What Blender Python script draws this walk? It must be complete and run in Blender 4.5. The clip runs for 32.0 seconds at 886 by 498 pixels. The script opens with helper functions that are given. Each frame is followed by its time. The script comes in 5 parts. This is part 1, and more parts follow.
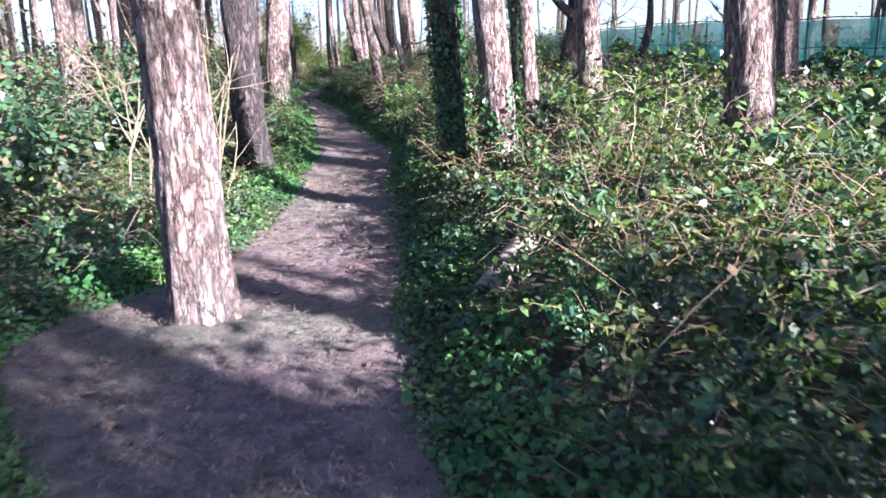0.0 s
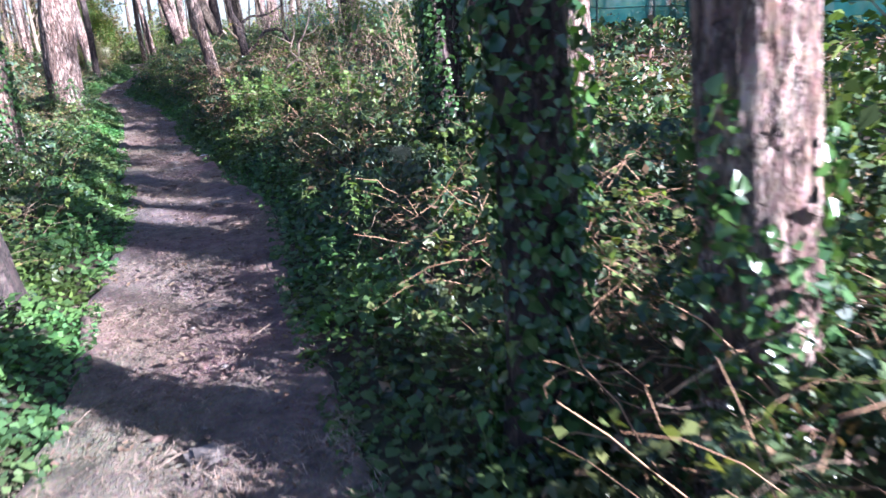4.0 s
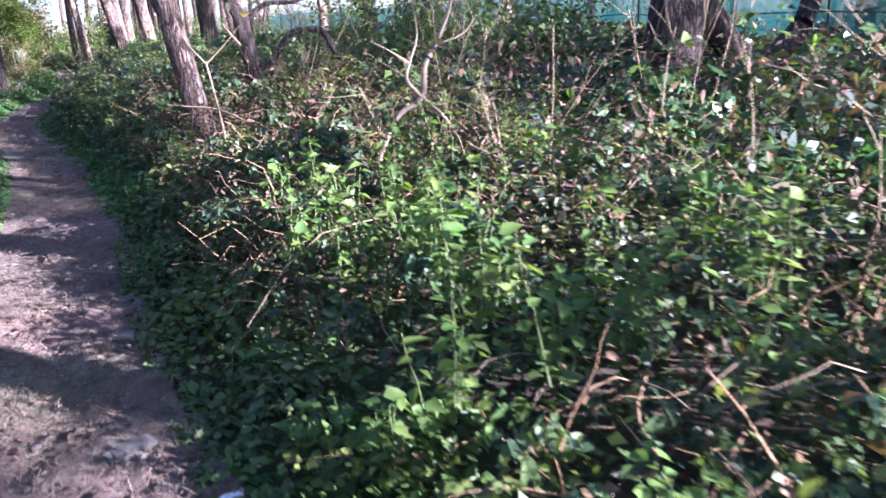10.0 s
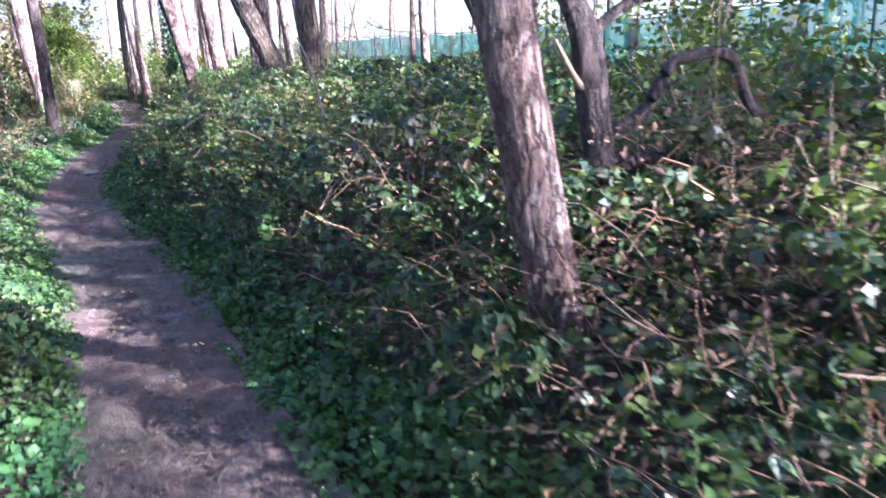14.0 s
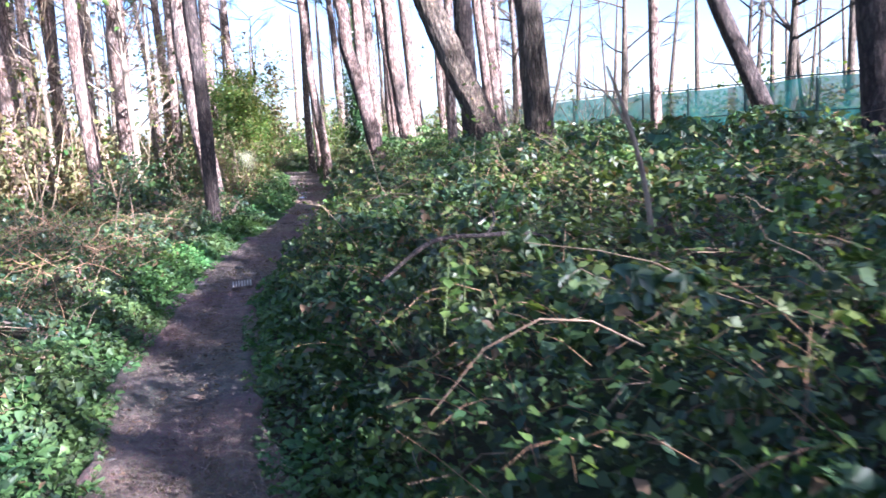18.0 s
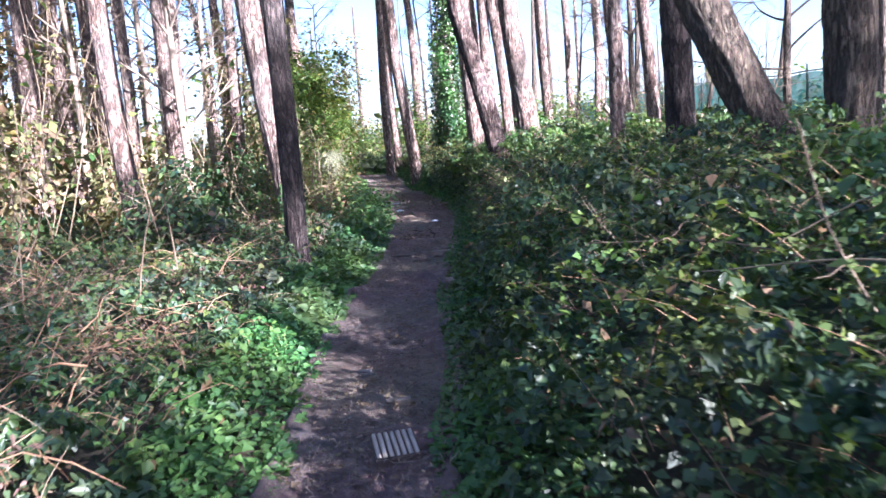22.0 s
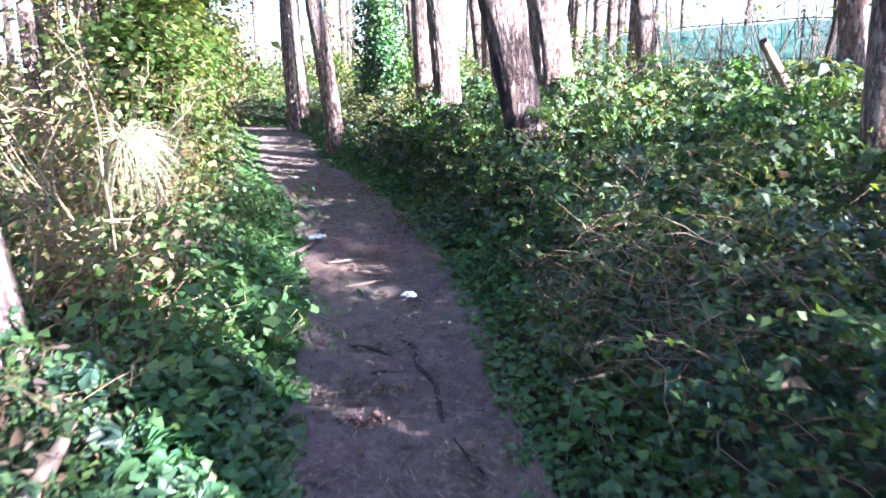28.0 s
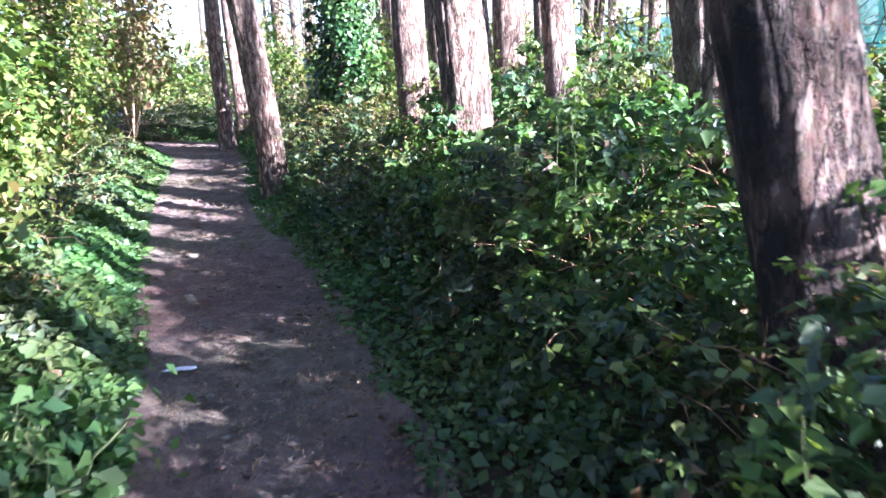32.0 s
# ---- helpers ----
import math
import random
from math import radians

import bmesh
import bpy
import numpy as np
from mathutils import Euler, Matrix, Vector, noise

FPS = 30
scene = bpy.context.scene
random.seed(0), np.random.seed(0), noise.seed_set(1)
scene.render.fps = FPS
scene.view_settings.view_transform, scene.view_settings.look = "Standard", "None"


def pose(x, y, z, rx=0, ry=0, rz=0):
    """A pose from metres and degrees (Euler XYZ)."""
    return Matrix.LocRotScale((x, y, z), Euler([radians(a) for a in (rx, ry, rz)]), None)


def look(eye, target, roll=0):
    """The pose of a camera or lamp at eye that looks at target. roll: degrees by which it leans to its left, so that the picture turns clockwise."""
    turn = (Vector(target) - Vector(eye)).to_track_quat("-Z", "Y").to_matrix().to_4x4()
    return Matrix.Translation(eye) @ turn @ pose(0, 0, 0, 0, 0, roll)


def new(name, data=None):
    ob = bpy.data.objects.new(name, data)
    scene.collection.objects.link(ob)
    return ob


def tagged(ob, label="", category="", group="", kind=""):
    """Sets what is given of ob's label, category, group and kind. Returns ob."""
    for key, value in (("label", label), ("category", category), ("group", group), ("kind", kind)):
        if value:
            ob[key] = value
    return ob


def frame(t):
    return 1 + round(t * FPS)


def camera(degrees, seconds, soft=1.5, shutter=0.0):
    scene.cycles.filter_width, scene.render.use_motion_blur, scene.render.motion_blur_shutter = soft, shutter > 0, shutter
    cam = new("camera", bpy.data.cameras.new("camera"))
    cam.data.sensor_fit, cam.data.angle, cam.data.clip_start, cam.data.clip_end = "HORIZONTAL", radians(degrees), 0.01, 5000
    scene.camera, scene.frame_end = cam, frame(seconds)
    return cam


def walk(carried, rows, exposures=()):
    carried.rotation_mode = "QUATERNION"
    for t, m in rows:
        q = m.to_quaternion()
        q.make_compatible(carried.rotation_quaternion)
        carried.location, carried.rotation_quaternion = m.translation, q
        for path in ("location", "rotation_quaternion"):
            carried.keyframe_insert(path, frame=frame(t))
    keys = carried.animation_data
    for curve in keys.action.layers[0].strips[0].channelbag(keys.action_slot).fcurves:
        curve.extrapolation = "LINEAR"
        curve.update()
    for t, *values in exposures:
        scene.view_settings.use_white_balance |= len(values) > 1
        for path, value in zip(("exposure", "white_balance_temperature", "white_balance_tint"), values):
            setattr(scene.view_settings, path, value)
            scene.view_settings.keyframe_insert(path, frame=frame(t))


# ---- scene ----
cam = camera(60.0, 32.0, 1.5, 0.4)
PATH = [
    (0, (-0.000, -0.000, 1.530), (0.236, 1.923, 1.033), -1.7),
    (0.5, (-0.060, 0.672, 1.518), (0.245, 2.583, 1.013), -1.6),
    (1, (-0.102, 1.319, 1.479), (0.276, 3.216, 0.973), -1.5),
    (1.5, (-0.119, 1.999, 1.446), (0.328, 3.881, 0.939), -1.3),
    (2, (-0.106, 2.660, 1.466), (0.403, 4.523, 0.949), -1.3),
    (2.5, (-0.068, 3.320, 1.490), (0.488, 5.165, 0.954), -2.3),
    (3, (-0.047, 3.946, 1.501), (0.538, 5.778, 0.950), -2.8),
    (3.5, (-0.015, 4.563, 1.522), (0.589, 6.383, 0.953), -3.5),
    (5.5, (0.056, 7.424, 1.477), (0.712, 9.223, 0.898), -3.5),
    (6, (0.078, 8.067, 1.456), (0.746, 9.861, 0.877), -3.5),
    (6.5, (0.130, 8.689, 1.474), (0.816, 10.476, 0.897), -3.3),
    (7, (0.219, 9.310, 1.512), (0.919, 11.093, 0.938), -3.2),
    (7.5, (0.275, 9.943, 1.518), (0.988, 11.723, 0.949), -3.1),
    (8, (0.332, 10.587, 1.519), (1.055, 12.363, 0.949), -3.0),
    (8.5, (0.321, 11.202, 1.526), (1.053, 12.973, 0.956), -2.8),
    (9, (0.300, 11.877, 1.508), (1.036, 13.647, 0.938), -2.9),
    (9.5, (0.264, 12.550, 1.504), (1.008, 14.319, 0.942), -2.5),
    (10, (0.194, 13.188, 1.513), (0.945, 14.954, 0.949), -2.3),
    (10.5, (0.130, 13.857, 1.519), (0.891, 15.619, 0.956), -2.2),
    (11, (0.022, 14.514, 1.510), (0.791, 16.273, 0.952), -1.9),
    (11.5, (-0.053, 15.223, 1.522), (0.718, 16.983, 0.966), -1.8),
    (12, (-0.151, 15.877, 1.528), (0.615, 17.641, 0.976), -1.4),
    (12.5, (-0.206, 16.533, 1.522), (0.550, 18.301, 0.974), -1.4),
    (13, (-0.276, 17.179, 1.517), (0.473, 18.951, 0.970), -1.3),
    (13.5, (-0.355, 17.808, 1.557), (0.376, 19.587, 1.009), -1.8),
    (14, (-0.411, 18.407, 1.553), (0.278, 20.218, 1.059), -2.1),
    (14.5, (-0.400, 19.019, 1.555), (0.235, 20.867, 1.126), -2.7),
    (15, (-0.362, 19.616, 1.536), (0.212, 21.493, 1.155), -3.0),
    (15.5, (-0.398, 20.130, 1.553), (0.131, 22.026, 1.200), -2.7),
    (17.5, (-0.256, 22.304, 1.504), (0.099, 24.247, 1.189), -2.9),
    (18, (-0.295, 22.827, 1.504), (-0.001, 24.781, 1.194), -3.1),
    (18.5, (-0.414, 23.352, 1.523), (-0.195, 25.316, 1.219), -3.5),
    (19, (-0.527, 23.894, 1.524), (-0.362, 25.865, 1.226), -3.6),
    (19.5, (-0.616, 24.441, 1.524), (-0.474, 26.414, 1.227), -3.7),
    (20, (-0.694, 25.035, 1.506), (-0.561, 27.008, 1.206), -3.9),
    (20.5, (-0.799, 25.670, 1.481), (-0.665, 27.643, 1.181), -3.8),
    (21, (-0.948, 26.257, 1.474), (-0.806, 28.230, 1.175), -3.7),
    (21.5, (-1.080, 26.849, 1.471), (-0.932, 28.820, 1.170), -4.0),
    (22, (-1.183, 27.456, 1.443), (-1.028, 29.426, 1.139), -4.2),
    (22.5, (-1.251, 28.046, 1.434), (-1.089, 30.016, 1.124), -4.2),
    (23, (-1.283, 28.668, 1.401), (-1.115, 30.635, 1.085), -4.4),
    (23.5, (-1.330, 29.252, 1.392), (-1.152, 31.218, 1.069), -4.3),
    (24, (-1.346, 29.877, 1.382), (-1.164, 31.837, 1.030), -4.4),
    (24.5, (-1.367, 30.486, 1.409), (-1.178, 32.439, 1.023), -4.5),
    (26.5, (-1.314, 32.829, 1.522), (-1.034, 34.760, 1.081), -1.5),
    (27, (-1.250, 33.483, 1.514), (-0.923, 35.402, 1.055), -1.4),
    (27.5, (-1.181, 34.095, 1.513), (-0.810, 36.004, 1.048), -1.3),
    (28, (-1.115, 34.721, 1.527), (-0.711, 36.624, 1.061), -1.2),
    (28.5, (-1.022, 35.323, 1.519), (-0.597, 37.221, 1.053), -1.2),
    (29, (-0.964, 35.920, 1.519), (-0.529, 37.815, 1.053), -1.4),
    (29.5, (-0.889, 36.544, 1.505), (-0.444, 38.438, 1.041), -1.3),
    (30, (-0.870, 37.137, 1.512), (-0.416, 39.028, 1.047), -1.4),
    (30.5, (-0.804, 37.752, 1.502), (-0.341, 39.641, 1.034), -1.5),
    (31, (-0.745, 38.351, 1.506), (-0.271, 40.236, 1.035), -1.6),
    (31.5, (-0.599, 38.977, 1.484), (-0.120, 40.860, 1.010), -1.7),
    (32, (-0.440, 39.557, 1.469), (0.044, 41.438, 0.992), -1.9),
]
EXPOSURES = [(t, ev, 5100 if t < 16 else 5150, 25 if t < 5 else 34 if t < 16 else 27) for t, ev in ((0, 2.50), (1.5, 2.25), (3, 2.42), (7, 3.05), (8, 3.15), (10, 2.88), (12, 2.90), (13, 3.05), (14, 3.40), (15, 3.30), (18, 3.02), (21, 2.92), (24, 3.00), (27, 3.58), (28, 3.85), (30, 3.42), (31, 3.58), (32, 3.60))]
walk(cam, [(t, look(eye, target, roll)) for t, eye, target, roll in PATH], EXPOSURES)

# ---- sky and sun ----
SUN_AZ, SUN_EL = -47.0, 21.0          # degrees: bearing of the sun from +x, and its height
world = bpy.data.worlds.new("sky")
scene.world = world
world.use_nodes = True
wn, wl = world.node_tree.nodes, world.node_tree.links
wn.clear()
sky = wn.new("ShaderNodeTexSky")
sky.sky_type, sky.sun_disc = "NISHITA", False
sky.sun_elevation, sky.sun_rotation = radians(SUN_EL), radians(90 - SUN_AZ)
sky.air_density, sky.dust_density, sky.ozone_density = 0.8, 1.0, 1.0
bg = wn.new("ShaderNodeBackground")
bg.inputs["Strength"].default_value = 0.050
wo = wn.new("ShaderNodeOutputWorld")
wl.new(sky.outputs["Color"], bg.inputs["Color"])
wl.new(bg.outputs["Background"], wo.inputs["Surface"])

sun_way = Vector((math.cos(radians(SUN_AZ)) * math.cos(radians(SUN_EL)), math.sin(radians(SUN_AZ)) * math.cos(radians(SUN_EL)), math.sin(radians(SUN_EL))))
sun = new("sun", bpy.data.lights.new("sun", "SUN"))
sun.data.energy, sun.data.angle, sun.data.color = 5.0, radians(0.6), (1.0, 0.90, 0.76)
sun.matrix_world = look(sun_way * 60, (0, 0, 0))


# ---- materials ----
def nodes_of(name):
    m = bpy.data.materials.new(name)
    m.use_nodes = True
    nt = m.node_tree
    return m, nt.nodes, nt.links, nt.nodes["Principled BSDF"]


def ramp(nodes, stops):
    r = nodes.new("ShaderNodeValToRGB")
    e = r.color_ramp.elements
    while len(e) < len(stops):
        e.new(0.5)
    for el, (p, c) in zip(e, stops):
        el.position, el.color = p, (*c, 1)
    return r


def noise_tex(nodes, links, vec, scale, detail=4.0, rough=0.6):
    n = nodes.new("ShaderNodeTexNoise")
    n.inputs["Scale"].default_value, n.inputs["Detail"].default_value, n.inputs["Roughness"].default_value = scale, detail, rough
    links.new(vec, n.inputs["Vector"])
    return n


def mapped(nodes, links, scale=(1, 1, 1), kind="Object"):
    tc, mp = nodes.new("ShaderNodeTexCoord"), nodes.new("ShaderNodeMapping")
    mp.inputs["Scale"].default_value = scale
    links.new(tc.outputs[kind], mp.inputs["Vector"])
    return mp.outputs["Vector"]


def mix(nodes, links, fac, a, b, mode="MIX"):
    m = nodes.new("ShaderNodeMix")
    m.data_type, m.blend_type = "RGBA", mode
    for sock, v in ((m.inputs[0], fac), (m.inputs[6], a), (m.inputs[7], b)):
        if isinstance(v, (int, float)):
            sock.default_value = v
        elif isinstance(v, tuple):
            sock.default_value = (*v, 1)
        else:
            links.new(v, sock)
    return m.outputs[2]


def bump(nodes, links, height, bsdf, strength=0.5, distance=0.02):
    b = nodes.new("ShaderNodeBump")
    b.inputs["Strength"].default_value, b.inputs["Distance"].default_value = strength, distance
    links.new(height, b.inputs["Height"])
    links.new(b.outputs["Normal"], bsdf.inputs["Normal"])


def bark_material(name, dark, mid, light, plate=15.0, stretch=0.3, relief=0.03, char=None):
    """Long scaly plates between fissures, flaking in thin layers."""
    m, n, l, p = nodes_of(name)
    v = mapped(n, l, (1, 1, stretch))
    warp = noise_tex(n, l, v, 9.0, 5, 0.7)
    add = n.new("ShaderNodeVectorMath")
    add.operation = "MULTIPLY_ADD"
    l.new(warp.outputs["Color"], add.inputs[0])
    add.inputs[1].default_value = (0.16, 0.16, 0.16)
    l.new(v, add.inputs[2])
    vo = n.new("ShaderNodeTexVoronoi")
    vo.feature = "DISTANCE_TO_EDGE"
    vo.inputs["Scale"].default_value = plate
    l.new(add.outputs[0], vo.inputs["Vector"])
    cell = n.new("ShaderNodeTexVoronoi")
    cell.inputs["Scale"].default_value = plate * 2.2
    l.new(add.outputs[0], cell.inputs["Vector"])
    ridge = noise_tex(n, l, mapped(n, l, (1, 1, 0.3)), 22.0, 6, 0.7)
    fine = noise_tex(n, l, mapped(n, l, (1, 1, 0.45)), 70.0, 5, 0.7)
    stain = noise_tex(n, l, mapped(n, l, (1, 1, 0.4)), 2.2, 3)
    gap = ramp(n, [(0.0, (0, 0, 0)), (0.05, (0.55, 0.55, 0.55)), (0.2, (1, 1, 1))])
    l.new(vo.outputs["Distance"], gap.inputs[0])
    groove = ramp(n, [(0.36, (0, 0, 0)), (0.52, (1, 1, 1))])
    l.new(ridge.outputs["Fac"], groove.inputs[0])
    both = mix(n, l, 0.65, gap.outputs["Color"], groove.outputs["Color"], "MULTIPLY")
    tone = ramp(n, [(0.15, tuple(0.75 * c for c in mid)), (0.5, mid), (0.85, light)])
    l.new(cell.outputs["Color"], tone.inputs[0])
    col = mix(n, l, both, dark, tone.outputs["Color"])
    col = mix(n, l, 0.6, col, fine.outputs["Color"], "SOFT_LIGHT")
    grey = tuple(sum(mid) / 3 * k for k in (1.05, 1.0, 0.95))
    patch = ramp(n, [(0.45, (0, 0, 0)), (0.7, (0.4, 0.4, 0.4))])
    l.new(stain.outputs["Fac"], patch.inputs[0])
    col = mix(n, l, patch.outputs["Color"], col, grey)
    if char:
        # one flank scorched black, with a ragged edge; char is the lean that the scar follows
        tc, sep = n.new("ShaderNodeTexCoord"), n.new("ShaderNodeSeparateXYZ")
        l.new(tc.outputs["Object"], sep.inputs[0])
        along = n.new("ShaderNodeMath")
        along.operation = "MULTIPLY_ADD"
        l.new(sep.outputs["Z"], along.inputs[0])
        along.inputs[1].default_value = -char
        l.new(sep.outputs["X"], along.inputs[2])
        rag = n.new("ShaderNodeMath")
        rag.operation = "MULTIPLY_ADD"
        l.new(noise_tex(n, l, mapped(n, l, (1, 1, 0.4)), 6.0, 5).outputs["Fac"], rag.inputs[0])
        rag.inputs[1].default_value = 0.5
        l.new(along.outputs[0], rag.inputs[2])
        scar = ramp(n, [(0.08, (1, 1, 1)), (0.19, (0, 0, 0))])
        l.new(rag.outputs[0], scar.inputs[0])
        col = mix(n, l, scar.outputs["Color"], col, (0.018, 0.015, 0.016))
    l.new(col, p.inputs["Base Color"])
    p.inputs["Roughness"].default_value = 0.9
    h = n.new("ShaderNodeMath")
    h.operation = "MULTIPLY_ADD"
    l.new(fine.outputs["Fac"], h.inputs[0])
    h.inputs[1].default_value = 0.35
    l.new(both, h.inputs[2])
    bump(n, l, h.outputs[0], p, 0.85, relief)
    return m


def leaf_material(name, deep, bright, dry=None, share=0.06, rough=0.45, shine=0.35):
    m, n, l, p = nodes_of(name)
    g = n.new("ShaderNodeNewGeometry")
    tone = ramp(n, [(0.0, deep), (0.55, tuple((a + b) / 2 for a, b in zip(deep, bright))), (1.0, bright)])
    l.new(g.outputs["Random Per Island"], tone.inputs[0])
    patch = noise_tex(n, l, mapped(n, l), 0.9, 2)
    col = mix(n, l, 0.6, tone.outputs["Color"], patch.outputs["Color"], "SOFT_LIGHT")
    if dry:
        r2 = n.new("ShaderNodeMath")
        r2.operation = "MULTIPLY"
        l.new(g.outputs["Random Per Island"], r2.inputs[0])
        r2.inputs[1].default_value = 37.0
        fr = n.new("ShaderNodeMath")
        fr.operation = "FRACT"
        l.new(r2.outputs[0], fr.inputs[0])
        lt = n.new("ShaderNodeMath")
        lt.operation = "LESS_THAN"
        l.new(fr.outputs[0], lt.inputs[0])
        lt.inputs[1].default_value = share
        col = mix(n, l, lt.outputs[0], col, dry)
    l.new(col, p.inputs["Base Color"])
    p.inputs["Roughness"].default_value = rough
    tr = n.new("ShaderNodeBsdfTranslucent")
    l.new(mix(n, l, 1.0, col, (1.0, 1.0, 0.35), "MULTIPLY"), tr.inputs["Color"])
    ms = n.new("ShaderNodeMixShader")
    ms.inputs[0].default_value = shine
    l.new(p.outputs[0], ms.inputs[1])
    l.new(tr.outputs[0], ms.inputs[2])
    l.new(ms.outputs[0], n["Material Output"].inputs["Surface"])
    return m


def plain_material(name, a, b, scale=8.0, rough=0.8, relief=0.0, metal=0.0):
    m, n, l, p = nodes_of(name)
    t = noise_tex(n, l, mapped(n, l), scale, 5)
    r = ramp(n, [(0.3, a), (0.7, b)])
    l.new(t.outputs["Fac"], r.inputs[0])
    l.new(r.outputs["Color"], p.inputs["Base Color"])
    p.inputs["Roughness"].default_value, p.inputs["Metallic"].default_value = rough, metal
    if relief:
        bump(n, l, t.outputs["Fac"], p, 0.6, relief)
    return m


def soil_material():
    m, n, l, p = nodes_of("trodden_earth")
    v = mapped(n, l)
    big, mid, fine = noise_tex(n, l, v, 0.7, 3), noise_tex(n, l, v, 7.0, 6, 0.7), noise_tex(n, l, v, 60.0, 5, 0.7)
    base = ramp(n, [(0.25, (0.115, 0.088, 0.074)), (0.5, (0.245, 0.188, 0.157)), (0.75, (0.41, 0.32, 0.265))])
    l.new(mid.outputs["Fac"], base.inputs[0])
    col = mix(n, l, 0.5, base.outputs["Color"], big.outputs["Color"], "SOFT_LIGHT")
    # pale needles and chips of wood trodden into the earth
    chip = n.new("ShaderNodeTexVoronoi")
    chip.inputs["Scale"].default_value = 75.0
    chip.inputs["Randomness"].default_value = 1.0
    l.new(mapped(n, l, (1, 0.5, 1)), chip.inputs["Vector"])
    spot = ramp(n, [(0.0, (1, 1, 1)), (0.13, (1, 1, 1)), (0.18, (0, 0, 0))])
    l.new(chip.outputs["Distance"], spot.inputs[0])
    some = ramp(n, [(0.44, (0, 0, 0)), (0.56, (1, 1, 1))])
    l.new(mid.outputs["Color"], some.inputs[0])
    both = mix(n, l, 1.0, spot.outputs["Color"], some.outputs["Color"], "MULTIPLY")
    col = mix(n, l, both, col, (0.42, 0.34, 0.27))
    col = mix(n, l, 0.8, col, fine.outputs["Color"], "SOFT_LIGHT")
    l.new(col, p.inputs["Base Color"])
    p.inputs["Roughness"].default_value = 0.95
    h = n.new("ShaderNodeMath")
    h.operation = "MULTIPLY_ADD"
    l.new(fine.outputs["Fac"], h.inputs[0])
    h.inputs[1].default_value = 0.7
    l.new(mid.outputs["Fac"], h.inputs[2])
    bump(n, l, h.outputs[0], p, 1.0, 0.09)
    return m


SOIL = soil_material()
def litter_material():
    m, n, l, p = nodes_of("leaf_litter")
    v = mapped(n, l)
    big, mid, fine = noise_tex(n, l, v, 0.5, 4), noise_tex(n, l, v, 6.0, 5, 0.7), noise_tex(n, l, v, 45.0, 4, 0.7)
    brown = ramp(n, [(0.3, (0.030, 0.022, 0.015)), (0.7, (0.11, 0.075, 0.048))])
    moss = ramp(n, [(0.3, (0.018, 0.030, 0.014)), (0.7, (0.06, 0.085, 0.03))])
    l.new(mid.outputs["Fac"], brown.inputs[0])
    l.new(mid.outputs["Fac"], moss.inputs[0])
    where = ramp(n, [(0.42, (0, 0, 0)), (0.6, (1, 1, 1))])
    l.new(big.outputs["Fac"], where.inputs[0])
    col = mix(n, l, where.outputs["Color"], brown.outputs["Color"], moss.outputs["Color"])
    l.new(mix(n, l, 0.7, col, fine.outputs["Color"], "SOFT_LIGHT"), p.inputs["Base Color"])
    p.inputs["Roughness"].default_value = 0.95
    bump(n, l, fine.outputs["Fac"], p, 0.8, 0.04)
    return m


LITTER = litter_material()
PINE_BARK = bark_material("pine_bark", (0.034, 0.019, 0.014), (0.25, 0.165, 0.128), (0.56, 0.44, 0.365))
GREY_BARK = bark_material("grey_bark", (0.024, 0.018, 0.013), (0.125, 0.092, 0.064), (0.25, 0.20, 0.145), 18.0, 0.18)
# dark bark; on shaded pines by the path it also carries their shade
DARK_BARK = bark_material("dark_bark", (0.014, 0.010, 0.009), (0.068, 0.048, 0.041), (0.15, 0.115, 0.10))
CHARRED_BARK = bark_material("scorched_bark", (0.030, 0.018, 0.016), (0.19, 0.125, 0.10), (0.42, 0.32, 0.27), char=-0.21)
TWIG = plain_material("dry_stem", (0.14, 0.095, 0.06), (0.33, 0.25, 0.17), 3.0, 0.8)
PALE_WOOD = plain_material("pale_wood", (0.20, 0.155, 0.115), (0.38, 0.30, 0.225), 9.0, 0.8, 0.01)
BRAMBLE = leaf_material("bramble_leaf", (0.034, 0.070, 0.042), (0.118, 0.185, 0.060), (0.22, 0.145, 0.080), 0.055, 0.42, 0.28)
HERB = leaf_material("herb_leaf", (0.056, 0.125, 0.044), (0.145, 0.26, 0.072), None, 0, 0.5, 0.35)
SHRUB = leaf_material("shrub_leaf", (0.060, 0.112, 0.030), (0.20, 0.28, 0.060), (0.36, 0.30, 0.10), 0.05, 0.4, 0.45)
IVY = leaf_material("ivy_leaf", (0.022, 0.055, 0.020), (0.085, 0.16, 0.045), None, 0, 0.28, 0.2)
NEEDLE = leaf_material("pine_needle", (0.02, 0.045, 0.022), (0.06, 0.10, 0.045), None, 0, 0.5, 0.2)
DRY_LEAF = leaf_material("dead_leaf", (0.09, 0.06, 0.04), (0.28, 0.195, 0.13), None, 0, 0.8, 0.25)
SHOOT = leaf_material("young_bramble_leaf", (0.065, 0.115, 0.036), (0.23, 0.30, 0.080), None, 0, 0.5, 0.4)
FRESH = leaf_material("fresh_bramble_leaf", (0.065, 0.130, 0.045), (0.19, 0.31, 0.078), None, 0, 0.45, 0.35)
NETTLE = leaf_material("nettle_leaf", (0.095, 0.17, 0.05), (0.25, 0.33, 0.09), None, 0, 0.5, 0.45)
STALK = plain_material("green_stalk", (0.10, 0.16, 0.05), (0.22, 0.26, 0.10), 6.0, 0.7)
GOLD_LEAF = leaf_material("golden_leaf", (0.16, 0.115, 0.050), (0.38, 0.29, 0.125), (0.17, 0.24, 0.065), 0.45, 0.7, 0.35)
